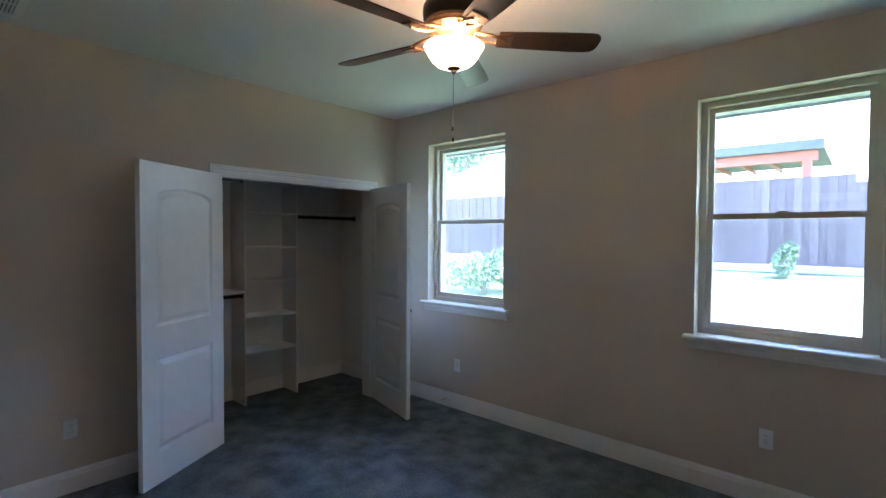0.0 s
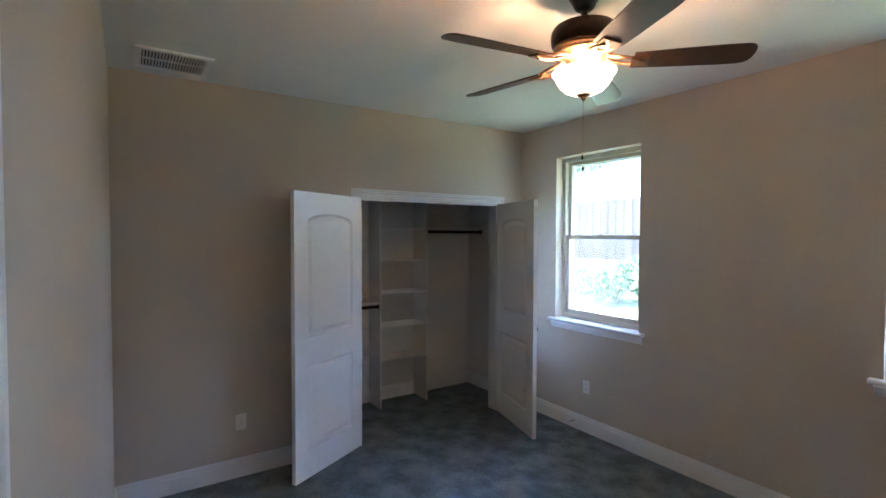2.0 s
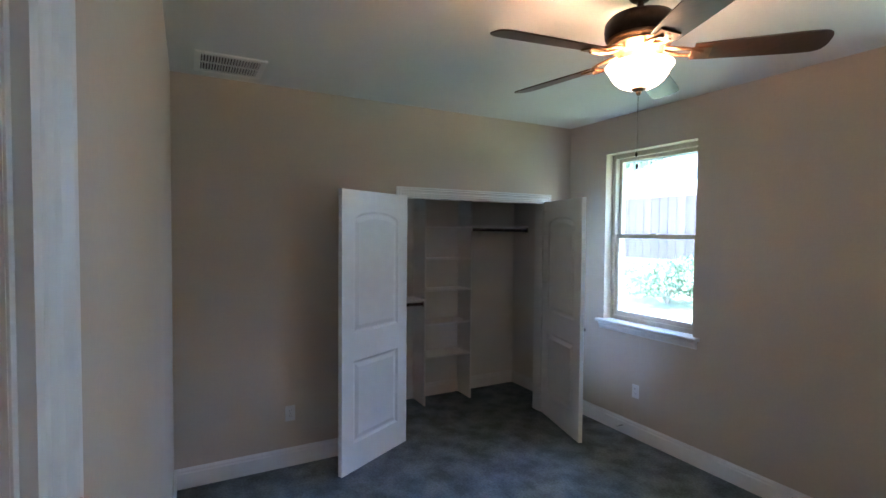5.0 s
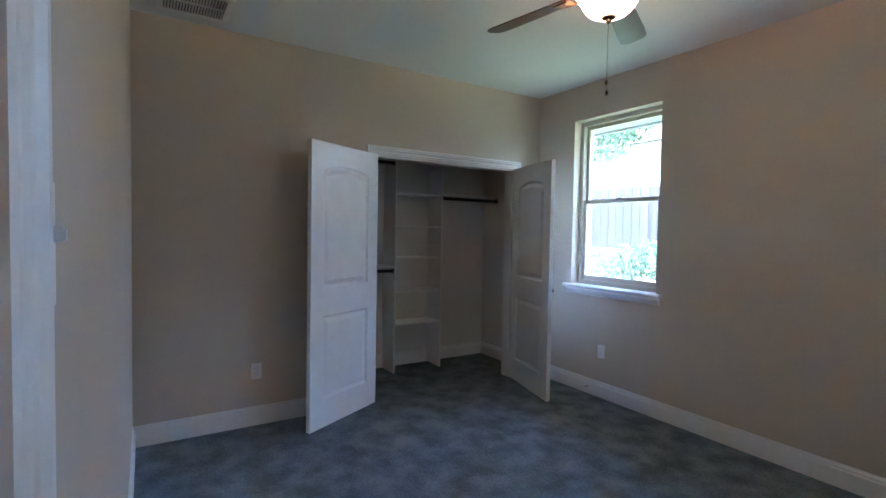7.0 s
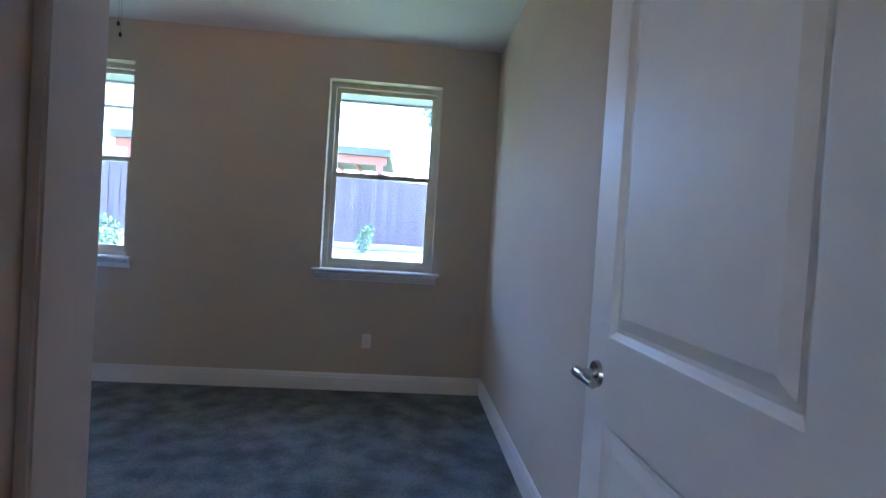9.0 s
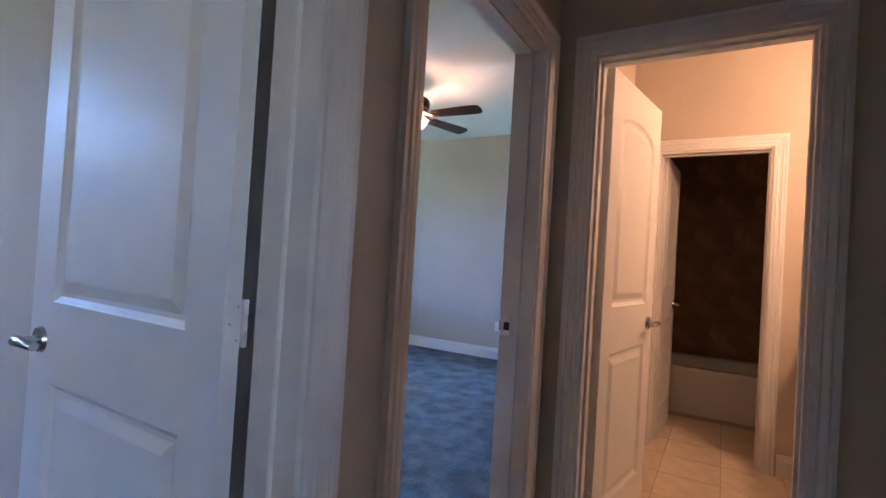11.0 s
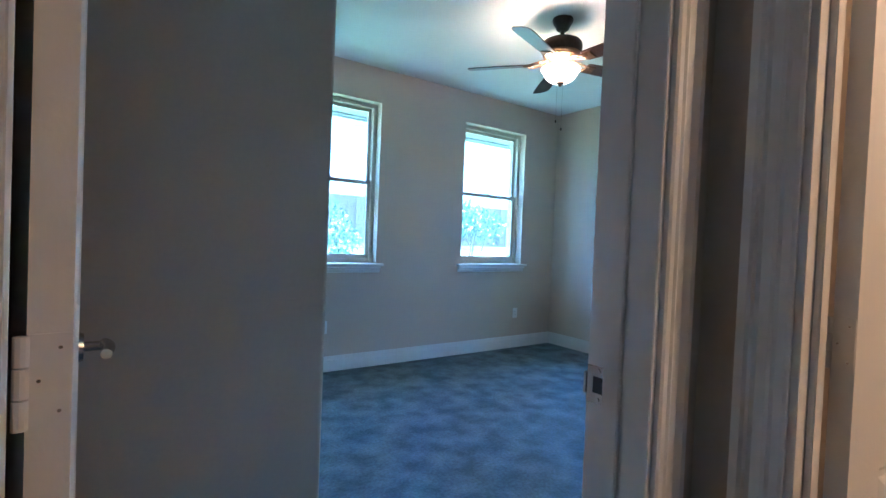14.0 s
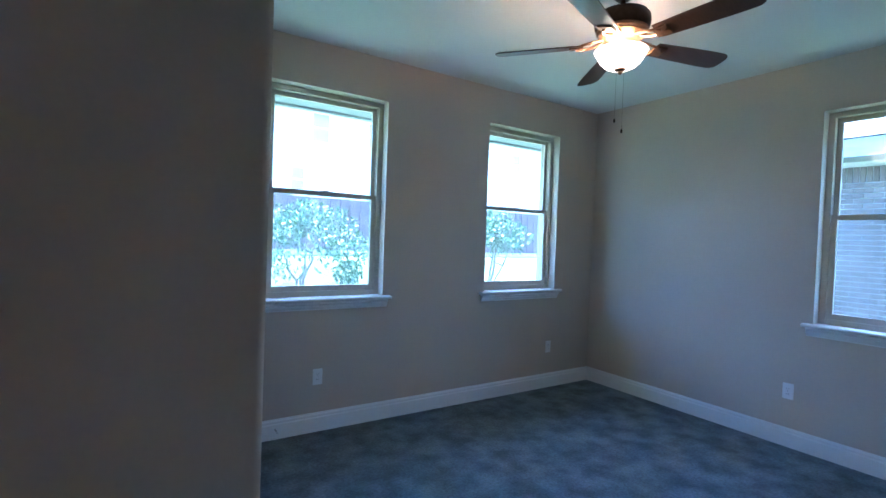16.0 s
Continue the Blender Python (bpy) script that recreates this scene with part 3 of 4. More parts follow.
# ---- ceiling fans ----
def fan(x, y, turn, label):
    e = thing("ceiling_fan", pose(x, y, 0), label, "ceiling fan", "ceiling fans")
    bm = bmesh.new()
    lathe(bm, [(0.07, H), (0.072, H - 0.012), (0.066, H - 0.03), (0.05, H - 0.055), (0.042, H - 0.075), (0.03, H - 0.085), (0.018, H - 0.088)])
    part("canopy", bm, BRONZE, e, smooth=True)
    bm = bmesh.new()
    lathe(bm, [(0.0135, H - 0.085), (0.0135, 2.645), (0.03, 2.64), (0.032, 2.62)], 16)
    part("downrod", bm, BRONZE, e, smooth=True)
    bm = bmesh.new()
    lathe(bm, [(0.03, 2.638), (0.09, 2.636), (0.125, 2.628), (0.138, 2.612), (0.141, 2.585), (0.138, 2.56), (0.13, 2.545)], 40)
    part("motor_housing", bm, BRONZE, e, "dark bronze motor housing", smooth=True)
    bm = bmesh.new()
    lathe(bm, [(0.13, 2.546), (0.126, 2.538), (0.128, 2.532), (0.118, 2.522), (0.12, 2.516), (0.105, 2.505), (0.085, 2.49), (0.075, 2.478), (0.07, 2.462), (0.062, 2.45)], 40)
    part("trim_ring", bm, COPPER, e, "ridged copper-bronze ring", smooth=True)
    bm = bmesh.new()
    lathe(bm, [(0.132, 2.44), (0.134, 2.437), (0.13, 2.428), (0.12, 2.416), (0.114, 2.402), (0.102, 2.382), (0.08, 2.361), (0.055, 2.349), (0.02, 2.344),
               (0.02, 2.347), (0.055, 2.352), (0.078, 2.365), (0.099, 2.385), (0.111, 2.404), (0.117, 2.418), (0.127, 2.43), (0.129, 2.44), (0.132, 2.44)], 40, caps=False)
    part("glass_bowl", bm, BOWL, e, "lit frosted glass bowl", smooth=True)
    bm = bmesh.new()
    lathe(bm, [(0.004, 2.352), (0.03, 2.347), (0.03, 2.341), (0.02, 2.337), (0.011, 2.333), (0.012, 2.327), (0.005, 2.318), (0.0, 2.317)], 20)
    part("finial", bm, COPPER, e, "bronze finial", smooth=True)
    for cx, cy, zb in ((0.012, -0.015, 2.03), (-0.014, 0.012, 2.085)):
        bm = bmesh.new()
        tube(bm, (cx, cy, 2.336), (cx, cy, zb), 0.0006, n=6)
        for k in range(int((2.33 - zb) / 0.012)):
            tube(bm, (cx, cy, 2.33 - k * 0.012), (cx, cy, 2.325 - k * 0.012), 0.0012, n=5)
        ch = part("pull_chain", bm, NICKEL, e, "thin pale bead chain")
        bm = bmesh.new()
        lathe(bm, [(0.001, zb + 0.006), (0.005, zb), (0.006, zb - 0.008), (0.003, zb - 0.016), (0.0, zb - 0.017)], 10, cx, cy)
        part("chain_knob", bm, BRONZE, ch, smooth=True)
    zb = 2.478
    for k in range(5):
        a = turn + 72 * k
        m = pose(0, 0, zb, 0, 0, a) @ pose(0, 0, 0, -13)
        bm = bmesh.new()
        ol = [(0.2, -0.052), (0.35, -0.06), (0.55, -0.067), (0.62, -0.066)]
        ol += [(0.62 + 0.045 * math.sin(t_), -0.066 * math.cos(t_) ** 0.6) for t_ in (0.5, 0.9, 1.2, 1.4)]
        ol += [(0.665, 0.0)]
        top = ol + [(x_, -y_) for x_, y_ in reversed(ol[:-1])]
        up_, dn = [bm.verts.new(m @ Vector((px, py, 0.003))) for px, py in top], [bm.verts.new(m @ Vector((px, py, -0.003))) for px, py in top]
        bm.faces.new(up_), bm.faces.new(dn[::-1])
        for i in range(len(top)):
            bm.faces.new((up_[i], up_[(i + 1) % len(top)], dn[(i + 1) % len(top)], dn[i]))
        bl = part("blade", bm, WOOD, e, "dark walnut-stained fan blade")
        bm = bmesh.new()
        m2 = pose(0, 0, zb, 0, 0, a)
        for s_ in (-1, 1):               # forked scroll arms
            last = None
            for i in range(8):
                f = i / 7
                p = m2 @ Vector((0.085 + 0.145 * f, s_ * (0.012 + 0.024 * math.sin(f * 3.0)), 0.026 - 0.034 * f ** 0.6))
                if last:
                    tube(bm, last, p, 0.0075, n=8)
                last = p
        bx(bm, 0.19, -0.036, -0.0105, 0.262, 0.036, -0.0035, m)
        for q in ((0.21, -0.02), (0.21, 0.02), (0.245, 0)):
            tube(bm, m @ Vector((*q, -0.013)), m @ Vector((*q, -0.01)), 0.006, n=8)
        part("blade_bracket", bm, COPPER, bl, "forked bronze blade bracket", smooth=True)
    return e


fan(*FAN_A, 46, "dark bronze five-blade ceiling fan with lit bowl")
fan(*FAN_B, 56, "dark bronze five-blade ceiling fan with lit bowl")

# ---- closet fittings ----
tower = thing("closet_shelf_tower", pose(0, 0, 0), "white melamine shelf tower with five shelves", "shelving")
T0, T1, TF, TBK = -1.285, -0.75, -0.64, -0.913
for y in (T0, T1):
    bm = bmesh.new()
    bx(bm, TBK, y - 0.008, 0.001, TF, y + 0.008, 2.09)
    part("side_panel", bm, MELA, tower, bevel=0.001)
for z in (0.49, 0.825, 1.165, 1.485, 1.815):
    bm = bmesh.new()
    bx(bm, TBK, T0 + 0.008, z - 0.016, TF - 0.002, T1 - 0.008, z)
    part("shelf", bm, MELA, tower, bevel=0.001)


def hang(y0, y1, z, label):
    e = thing("hanging_shelf", pose(0, 0, 0), label, "shelving", "closet shelves with rods")
    bm = bmesh.new()
    bx(bm, TBK, y0, z + 0.03, TF, y1, z + 0.048)
    part("shelf", bm, MELA, e, bevel=0.001)
    bm = bmesh.new()
    tube(bm, (TF - 0.03, y0 + 0.012, z), (TF - 0.03, y1 - 0.012, z), 0.0165, n=16)
    part("rod", bm, BRONZE, e, "dark bronze hanging rod", smooth=True)
    for y in (y0, y1 - 0.012):
        bm = bmesh.new()
        bx(bm, TF - 0.055, y, z - 0.026, TF - 0.005, y + 0.012, z + 0.03)
        part("rod_socket", bm, NICKEL, e, "nickel rod socket", bevel=0.003)


hang(T1 + 0.009, -0.007, 1.78, "white closet shelf with a dark rod beneath")
hang(-2.199, T0 - 0.009, 1.03, "low white closet shelf with a dark rod beneath")
hang(-2.199, T0 - 0.009, 2.1, "high white closet shelf with a dark rod beneath")

# ---- bathroom ----
tub = thing("bathtub", pose(0, 0, 0), "white acrylic alcove bathtub with a plain apron", "bathtub")
X0, X1, Y0, Y1, TZ = 8.12, XB - 0.02, -5.18, YH - 0.02, 0.4
bm = bmesh.new()
lp = []
for ins, z in ((0.0, 0.0), (0.0, TZ - 0.02), (0.006, TZ - 0.005), (0.02, TZ), (0.07, TZ), (0.085, TZ - 0.02), (0.13, 0.1), (0.2, 0.06)):
    lp.append([bm.verts.new(p) for p in ((X0 + ins, Y0 + ins, z), (X1 - ins, Y0 + ins, z), (X1 - ins, Y1 - ins, z), (X0 + ins, Y1 - ins, z))])
for a, b in zip(lp, lp[1:]):
    for i in range(4):
        bm.faces.new((a[i], a[(i + 1) % 4], b[(i + 1) % 4], b[i]))
bm.faces.new(lp[-1])
part("tub_shell", bm, TUBM, tub)
bm = bmesh.new()
bx(bm, X0 - 0.006, Y0 + 0.08, 0.05, X0, Y1 - 0.08, TZ - 0.06)
part("apron_panel", bm, TUBM, tub, bevel=0.002)

van = thing("vanity", pose(0, 0, 0), "white bathroom vanity with drawers and nickel pulls", "vanity")
VX0, VX1, VY0, VY1 = 5.62, 7.06, HY + 0.005, -4.675
bm = bmesh.new()
bx(bm, VX0, VY0, 0.1, VX1, VY1, 0.83)
bx(bm, VX0 + 0.02, VY0, 0.0, VX1 - 0.02, VY1 - 0.07, 0.1)
part("body", bm, DOORP, van, bevel=0.002)
for x in (5.64, 6.36):
    for z0, z1 in ((0.13, 0.36), (0.38, 0.6), (0.62, 0.8)):
        bm = bmesh.new()
        bx(bm, x, VY1, z0, x + 0.68, VY1 + 0.018, z1)
        dr = part("drawer_front", bm, DOORP, van, bevel=0.003)
        bm = bmesh.new()
        zc = (z0 + z1) / 2
        tube(bm, (x + 0.27, VY1 + 0.045, zc), (x + 0.41, VY1 + 0.045, zc), 0.006, n=10)
        for q in (0.285, 0.395):
            tube(bm, (x + q, VY1 + 0.018, zc), (x + q, VY1 + 0.045, zc), 0.005, n=8)
        part("pull", bm, NICKEL, dr, "nickel bar pull", smooth=True)
bm = bmesh.new()
bx(bm, VX0 - 0.01, VY0, 0.832, XT - 0.002, VY1 + 0.025, 0.865)
bx(bm, VX0 - 0.01, VY0, 0.865, XT - 0.002, VY0 + 0.02, 0.965)
bx(bm, XT - 0.022, VY0 + 0.02, 0.865, XT - 0.002, VY1 + 0.02, 0.965)
tagged(part("worktop", bm, STONE, bevel=0.003), "speckled white stone worktop with backsplash", "worktop")

vl = thing("vanity_light", pose(6.25, HY, 2.17), "wall lamp with a lit globe above the vanity", "wall lamp")
bm = bmesh.new()
tube(bm, (0, 0.001, 0), (0, 0.02, 0), 0.06, 0.055, 24)
tube(bm, (0, 0.02, 0), (0, 0.14, 0), 0.009, n=10)
lathe(bm, [(0.02, -0.02), (0.03, 0.0), (0.03, 0.02), (0.01, 0.03)], 16, 0, 0.14)
part("arm", bm, NICKEL, vl, smooth=True)
bm = bmesh.new()
lathe(bm, [(0.03, 0.115), (0.055, 0.125), (0.062, 0.15), (0.05, 0.19), (0.03, 0.205)], 24, 0, 0.14)
part("globe", bm, GLOBE, vl, "lit glass shade", smooth=True)

# ---- outdoors ----
bm = bmesh.new()
GX = [-3000, -60, -30, -15, -8, -4, 0, 4, 8, 12, 16, 24, 40, 60, 3000]
GY = [-3000, -60, -8, 0.2, 1, 3, 5, 7, 9, 11, 14, 20, 40, 80, 3000]


def ground_z(x, y):
    return -0.16 if y < 0.8 else -0.16 + (min(y, 9.0) - 0.8) * 0.128


rows_ = [[bm.verts.new((x, y, ground_z(x, y))) for x in GX] for y in GY]
for a, b in zip(rows_, rows_[1:]):
    for i in range(len(GX) - 1):
        bm.faces.new((a[i], a[i + 1], b[i + 1], b[i]))
tagged(part("ground", bm, GRASS), "sunlit patchy green lawn rising to a fence", "lawn", kind="structure")

structure("house_brick_skin", [(-1.2, OUT + 0.002, -0.2, XB + OUT + 0.05, OUT + 0.004, 0.0)], MORTAR, "brick ledge of the house", category="wall")
structure("eave_north", [(-1.6, OUT + 0.005, 2.52, XB + 0.9, 0.78, 2.55), (-1.6, 0.78, 2.5, XB + 0.9, 0.81, 2.7)], FASCIA, "grey painted soffit and fascia of the house", category="eave")
structure("eave_east", [(XB + OUT + 0.005, HY, 2.52, XB + 0.78, OUT, 2.55), (XB + 0.78, HY, 2.5, XB + 0.81, OUT + 0.004, 2.7)], FASCIA, "grey painted soffit and fascia along the side", category="eave")
structure("roof", [(-1.7, HY - 0.3, 2.95, XB + 1.0, 0.85, 3.05)], ROOF, "grey shingle roof deck of the house", category="roof")

random.seed(4)
fence = thing("fence", pose(0, 9.0, 0), "tall red-brown stained cedar privacy fence", "fence")
FZ = ground_z(0, 9) + 0.12
board = {}


def drop(x):
    """The fence steps down panel by panel towards the east."""
    return -0.16 * max(0, min(3, math.floor((x - 1.0) / 2.4)))


for k in range(4):
    bm = bmesh.new()
    hgt = 1.86 + random.uniform(-0.012, 0.012)
    bx(bm, 0, 0, 0, 0.1435, 0.018, hgt)
    board[k] = mesh_of("board", bm, FENCE)
x = -14.0
i = 0
while x < 27 and i < 290:
    o = new("board", board[random.randrange(4)])
    o.parent = fence
    o.location = (x, (i % 2) * 0.019 + random.uniform(0, 0.003), FZ + drop(x))
    x += 0.142
    i += 1
for k in range(17):
    px = -13.4 + 2.4 * k
    for z in (0.6, 1.1, 1.6):
        bm = bmesh.new()
        bx(bm, px, 0.042, FZ + z + drop(px + 0.1), px + 2.39, 0.082, FZ + z + 0.09 + drop(px + 0.1))
        part("rail", bm, FENCE, fence)
structure("retaining_curb", [(-14, 8.85, 0.5, 27, 9.12, FZ - 0.004)], CONC, "pale concrete kerb under the fence", category="kerb")

pav = thing("patio_cover", pose(0, 0, 0), "red-stained timber patio cover behind the fence", "patio cover")
bm = bmesh.new()
bx(bm, -7, 13.6, 4.1, 2.7, 18, 4.38)
part("roof", bm, ROOF, pav)
bm = bmesh.new()
bx(bm, -6.9, 13.75, 3.8, 2.55, 13.95, 4.1)
part("beam", bm, REDWOOD, pav)
for x in (-6.5, -2.2, 2.2):
    bm = bmesh.new()
    bx(bm, x, 13.76, 0.8, x + 0.22, 13.94, 3.8)
    part("post", bm, REDWOOD, pav)
for k in range(12):
    bm = bmesh.new()
    bx(bm, -6.8 + k * 0.8, 13.95, 3.95, -6.72 + k * 0.8, 18, 4.1)
    part("rafter", bm, REDWOOD, pav)


def house(x0, x1, y, zt, wins, label):
    e = thing("neighbour_house", pose(0, 0, 0), label, "house")
    bm = bmesh.new()
    bx(bm, x0, y, 0.5, x1, y + 8, zt)
    part("wall", bm, SIDING, e)
    bm = bmesh.new()
    a = [bm.verts.new(p) for p in ((x0 - 0.5, y - 0.5, zt), (x1 + 0.5, y - 0.5, zt), (x1 + 0.5, y + 8.5, zt), (x0 - 0.5, y + 8.5, zt), (x0 + 3, y + 4, zt + 2.6), (x1 - 3, y + 4, zt + 2.6))]
    for f in ((0, 1, 5, 4), (1, 2, 5), (2, 3, 4, 5), (3, 0, 4), (3, 2, 1, 0)):
        bm.faces.new([a[i] for i in f])
    part("roof", bm, ROOF, e)
    for wx, wz, ww, wh in wins:
        bm = bmesh.new()
        for q in ((wx, wz, wx + 0.08, wz + wh), (wx + ww - 0.08, wz, wx + ww, wz + wh), (wx + 0.08, wz, wx + ww - 0.08, wz + 0.08), (wx + 0.08, wz + wh - 0.08, wx + ww - 0.08, wz + wh), (wx + 0.08, wz + wh / 2 - 0.03, wx + ww - 0.08, wz + wh / 2 + 0.03)):
            bx(bm, q[0], y - 0.05, q[1], q[2], y, q[3])
        wi = part("window", bm, TRIM, e)
        bm = bmesh.new()
        bx(bm, wx + 0.08, y - 0.02, wz + 0.08, wx + ww - 0.08, y - 0.004, wz + wh - 0.08)
        part("pane", bm, FASCIA, wi, "grey reflecting pane")


house(7.5, 27, 18, 6.9, [(11.5, 5.5, 0.9, 1.4), (14.2, 5.5, 0.8, 1.3), (17.0, 5.4, 0.9, 1.4), (10.6, 3.2, 0.7, 1.2), (23.2, 5.2, 0.8, 1.3)], "pale two-storey neighbouring house with small windows")
house(-22, -8.5, 20, 6.5, [(-16, 4.6, 1.2, 1.5), (-12.5, 4.6, 1.2, 1.5)], "pale neighbouring house beyond the patio cover")


def foliage(bm, blobs, count, size, seed):
    rng = random.Random(seed)
    for _ in range(count):
        cx, cy, cz, r, rz = rng.choice(blobs)
        while True:
            p = Vector((rng.uniform(-1, 1), rng.uniform(-1, 1), rng.uniform(-1, 1)))
            if 0.25 < p.length < 1:
                break
        c = Vector((cx + p.x * r, cy + p.y * r, cz + p.z * rz))
        m = Matrix.Translation(c) @ Euler([rng.uniform(0, 6.28) for _ in range(3)]).to_matrix().to_4x4()
        s = size * rng.uniform(0.6, 1.3)
        bm.faces.new([bm.verts.new(m @ Vector(q)) for q in ((-s, 0, 0), (0, -s * 0.45, s * 0.1), (s, 0, 0), (0, s * 0.45, s * 0.1))])


def plant(name, x, y, stems, blobs, count, size, seed, label, category):
    e = thing(name, pose(x, y, ground_z(x, y) - 0.02), label, category)
    rng = random.Random(seed)
    bm = bmesh.new()
    for dx, dy, hgt, r in stems:
        last = Vector((dx * 0.15, dy * 0.15, 0))
        for k in range(1, 6):
            f = k / 5
            p = Vector((dx * f + rng.uniform(-0.04, 0.04), dy * f + rng.uniform(-0.04, 0.04), hgt * f))
            tube(bm, last, p, r * (1.1 - 0.75 * (f - 0.2)), r * (1.1 - 0.75 * f), 8)
            if k > 2:
                q = p + Vector((rng.uniform(-0.5, 0.5), rng.uniform(-0.5, 0.5), rng.uniform(0.2, 0.5))) * hgt * 0.25
                tube(bm, p, q, r * 0.4, r * 0.15, 6)
            last = p
    part("trunk", bm, BARK, e)
    bm = bmesh.new()
    foliage(bm, blobs, count, size, seed)
    part("crown", bm, LEAF, e)
    return e


plant("shrub", 7.45, 5.3, [(0.3, 0, 0.9, 0.03), (-0.4, 0.2, 0.9, 0.03), (0, -0.3, 1.0, 0.03)],
      [(0, 0, 0.8, 0.75, 0.65), (-0.7, 0.1, 0.45, 0.55, 0.4), (-0.35, 0, 1.15, 0.4, 0.4), (0.6, -0.1, 1.05, 0.5, 0.5), (0.15, 0.2, 1.35, 0.45, 0.35), (1.0, 0.1, 0.75, 0.45, 0.4), (0.9, 0, 0.3, 0.3, 0.25)], 2600, 0.05, 3, "airy green shrub on the lawn", "shrub")
plant("crepe_myrtle", 10.35, 3.6, [(0.35, 0.1, 1.5, 0.03), (-0.4, 0.1, 1.5, 0.03), (0.1, -0.3, 1.6, 0.028), (-0.15, 0.3, 1.5, 0.025), (0.6, -0.1, 1.3, 0.025), (-0.65, 0, 1.3, 0.022)],
      [(0, 0, 1.4, 0.7, 0.4), (-0.55, 0.1, 1.25, 0.45, 0.3), (0.5, 0, 1.3, 0.5, 0.35), (0.1, 0.2, 1.6, 0.5, 0.3), (-0.9, 0, 1.45, 0.3, 0.2)], 2000, 0.045, 5, "multi-stemmed crepe myrtle on the lawn", "tree")
plant("shrub", 0.0, 4.3, [(0.2, 0, 0.6, 0.025), (-0.2, 0.1, 0.6, 0.025)],
      [(0, 0, 0.35, 0.4, 0.3), (-0.7, 0.2, 0.25, 0.4, 0.25), (0.3, 0.1, 0.5, 0.3, 0.25)], 1700, 0.05, 7, "low green shrub in the yard", "shrub")
plant("shrub", -2.6, 5.0, [(0.2, 0, 0.8, 0.025), (-0.2, 0.1, 0.8, 0.025)],
      [(0, 0, 0.5, 0.6, 0.4), (-0.7, 0.2, 0.4, 0.6, 0.35), (0.5, 0.1, 0.6, 0.5, 0.4)], 2200, 0.055, 11, "wide green shrub in the yard", "shrub")
plant("shrub", 2.4, 8.3, [(0.1, 0, 0.4, 0.015)], [(0, 0, 0.3, 0.25, 0.3), (0.1, 0, 0.55, 0.15, 0.2)], 420, 0.05, 8, "small pale shrub at the foot of the fence", "shrub")
plant("shade_tree", 5.6, 12.5, [(0.1, 0, 4.2, 0.16), (0.9, 0.2, 4.6, 0.1), (-0.8, 0.3, 4.5, 0.09)],
      [(0, 0, 4.6, 1.6, 1.2), (1.2, 0.2, 5.2, 1.3, 1.1), (-0.9, 0.2, 4.9, 1.0, 0.9), (0.3, 0.3, 6.2, 1.4, 1.0), (1.0, 0, 3.6, 1.0, 0.8)], 6000, 0.12, 9, "leafy shade tree behind the fence", "tree")
plant("shade_tree", -9.5, 12.0, [(0.1, 0, 4.2, 0.16), (0.9, 0.2, 4.6, 0.1)],
      [(0, 0, 4.6, 1.6, 1.2), (1.2, 0.2, 5.2, 1.3, 1.1), (0.3, 0.3, 6.2, 1.4, 1.0)], 3500, 0.13, 10, "leafy tree beyond the fence", "tree")

# ---- brick house to the east ----
BXW = 12.75
bh = thing("brick_house", pose(0, 0, 0), "tan brick single-storey house next door", "house")
bm = bmesh.new()
bx(bm, BXW + 0.01, -12, -0.2, BXW + 8, 2.2, 2.62)
bwall = part("wall", bm, MORTAR, bh, "pale mortar bed of the brick wall")
bm = bmesh.new()
bx(bm, BXW - 0.55, -12.5, 2.62, BXW + 8.5, 2.7, 2.66)
bx(bm, BXW - 0.58, -12.5, 2.6, BXW - 0.55, 2.7, 2.82)
part("eave", bm, FASCIA, bh, "blue-grey painted fascia and soffit")
bm = bmesh.new()
a = [bm.verts.new(p) for p in ((BXW - 0.62, -12.6, 2.83), (BXW + 8.6, -12.6, 2.83), (BXW + 8.6, 2.8, 2.83), (BXW - 0.62, 2.8, 2.83), (BXW + 4, -8, 4.6), (BXW + 4, -2, 4.6))]
for f in ((0, 1, 4), (1, 2, 5, 4), (2, 3, 5), (3, 0, 4, 5), (3, 2, 1, 0)):
    bm.faces.new([a[i] for i in f])
part("roof", bm, ROOF, bh)
bm = bmesh.new()
lathe(bm, [(0.05, 2.6), (0.1, 2.58), (0.16, 2.5), (0.15, 2.44), (0.08, 2.4), (0.02, 2.39)], 20, BXW - 0.2, -2.0)
part("porch_light", bm, PLATE, bh, "cream dome lamp under the eave", smooth=True)

# ---- pieces: tiles and bricks ----
TS = 0.33
bm = bmesh.new()
bx(bm, 0.002, 0.002, -0.006, TS - 0.003, TS - 0.003, 0.0)
tile_me = mesh_of("tile", bm, TILE, bevel=0.0012)
fb = bpy.data.objects["floor_bath"]
ix = 0
for r in range(6):
    for c in range(11):
        x, y = XH + 0.03 + c * TS, YH - 0.03 - (r + 1) * TS + 0.04
        if x + TS > 8.14 or y < HY:
            continue
        o = new("tile", tile_me)
        o.parent = fb
        o.location = (x, y, 0.0)

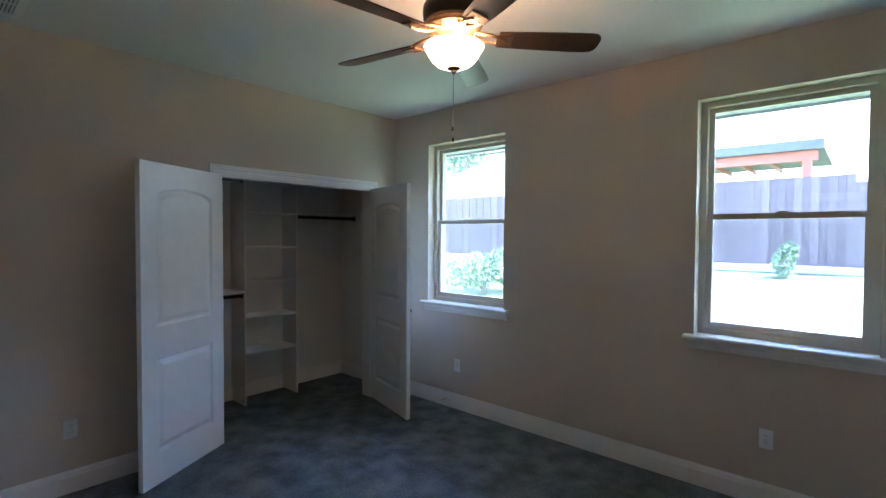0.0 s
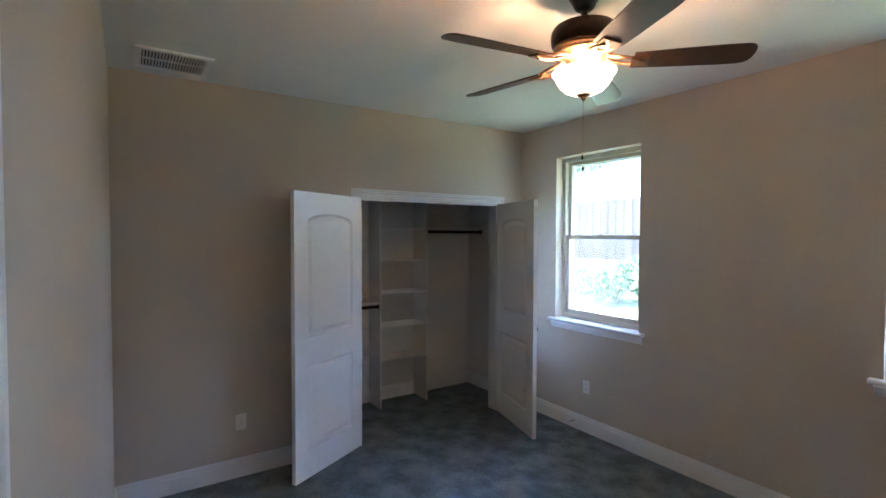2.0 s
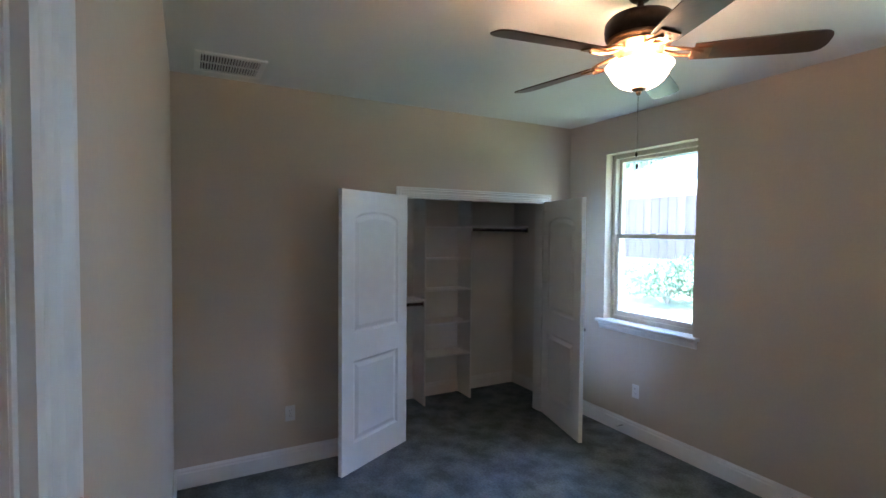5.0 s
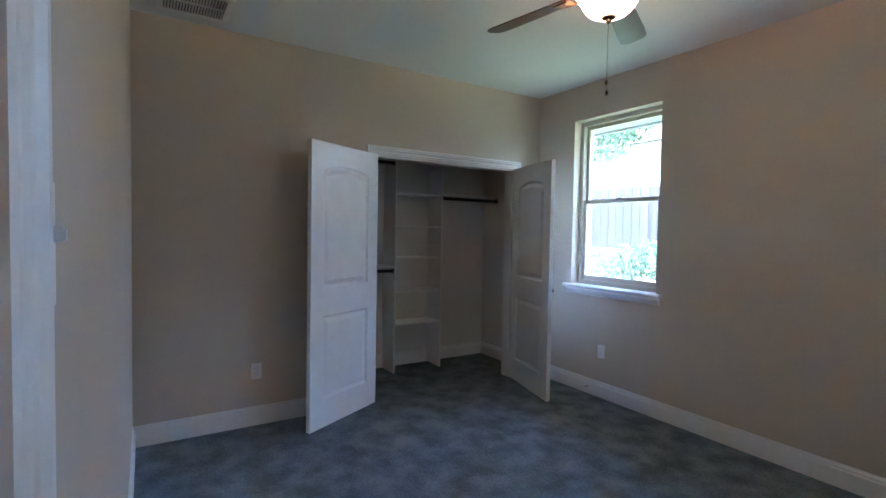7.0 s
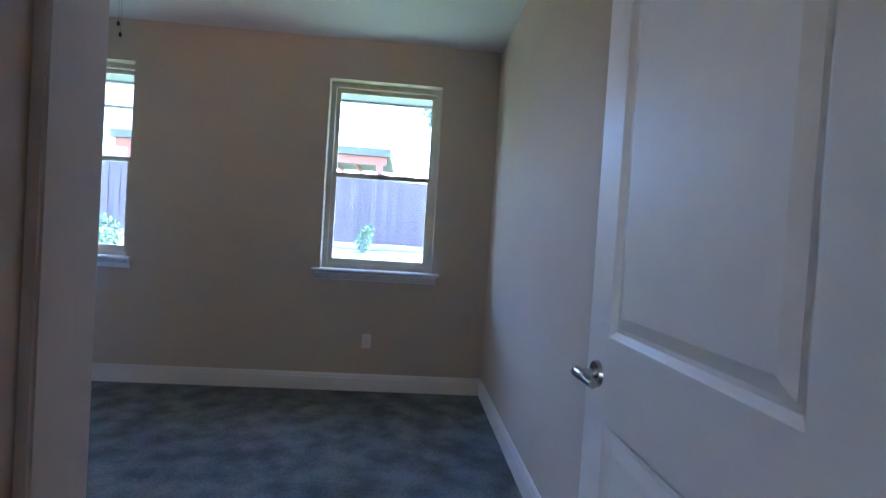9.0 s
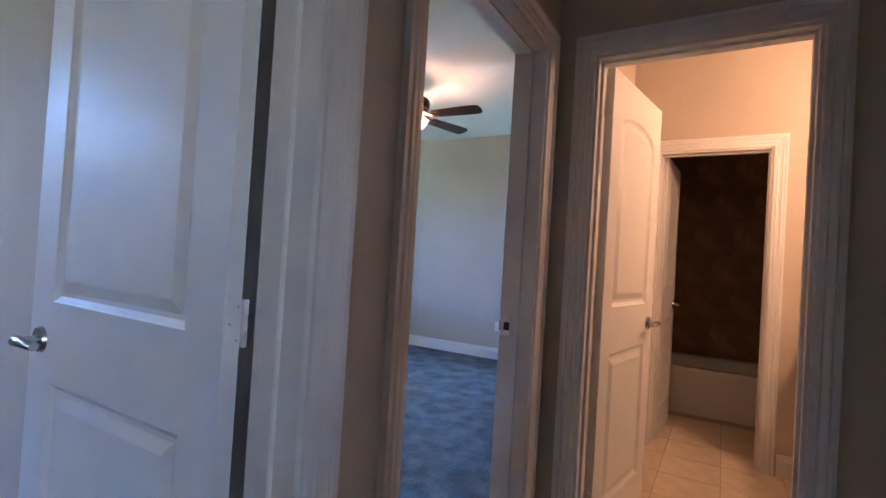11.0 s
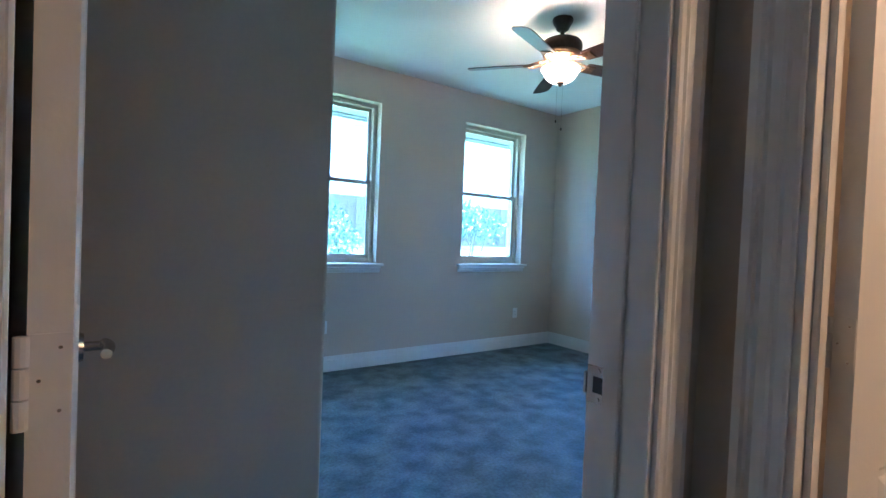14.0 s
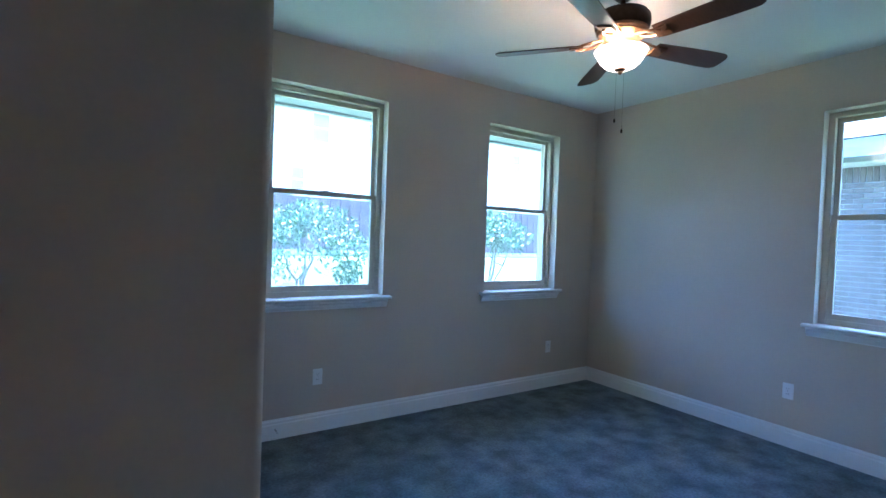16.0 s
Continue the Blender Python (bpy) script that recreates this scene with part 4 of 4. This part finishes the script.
structure("wall_tub_surround", [(XB - 0.012, HY, TZ, XB - 0.001, YH, H), (8.1, YH - 0.012, TZ, XB - 0.012, YH - 0.001, H), (8.1, HY + 0.001, TZ, XB - 0.012, HY + 0.012, H)], BGROUT, "grout bed of the tiled tub surround", category="wall")
sur = bpy.data.objects["wall_tub_surround"]
bm = bmesh.new()
bx(bm, -0.008, 0.0015, 0.0015, 0, TS - 0.0015, TS - 0.0015)
bt_me = mesh_of("tile", bm, BTILE)
for r in range(7):
    for c in range(5):
        o = new("tile", bt_me)
        o.parent = sur
        o.location = (XB - 0.012, YH - 0.012 - (c + 1) * TS + (TS / 2 if r % 2 else 0) - 0.17, TZ + 0.01 + r * TS)
bm = bmesh.new()
bx(bm, 0.0015, -0.008, 0.0015, TS - 0.0015, 0, TS - 0.0015)
bt2 = mesh_of("tile", bm, BTILE)
for r in range(7):
    for c in range(2):
        o = new("tile", bt2)
        o.parent = sur
        o.location = (8.12 + c * TS + (0.12 if r % 2 else 0), YH - 0.012, TZ + 0.01 + r * TS)

random.seed(6)
BL, BHt = 0.203, 0.0675
bricks = []
for k in range(3):
    bm = bmesh.new()
    bx(bm, -0.003 * k, 0, 0, 0.03, 0.193, 0.057)
    bricks.append(mesh_of("brick", bm, BRICK))
rest = bmesh.new()
for r in range(37):
    z = -0.15 + r * BHt
    for c in range(43):
        y = -6.6 + c * BL + (BL / 2 if r % 2 else 0)
        if -2.1 < y < 0.75 and 0.95 < z < 2.55:
            o = new("brick", random.choice(bricks))
            o.parent = bwall
            o.location = (BXW - 0.004, y, z)
        else:
            bx(rest, BXW - 0.004 - random.choice((0, 0.003)), y, z, BXW + 0.02, y + 0.193, z + 0.057)
for c in range(129):                   # upright course under the eave
    bx(rest, BXW - 0.006, -6.6 + c * 0.0675, -0.15 + 37 * BHt, BXW + 0.02, -6.6 + c * 0.0675 + 0.057, -0.15 + 37 * BHt + 0.2)
part("brick_field", rest, BRICK, bwall, "tan bricks of the rest of the wall")["kind"] = "stuff"
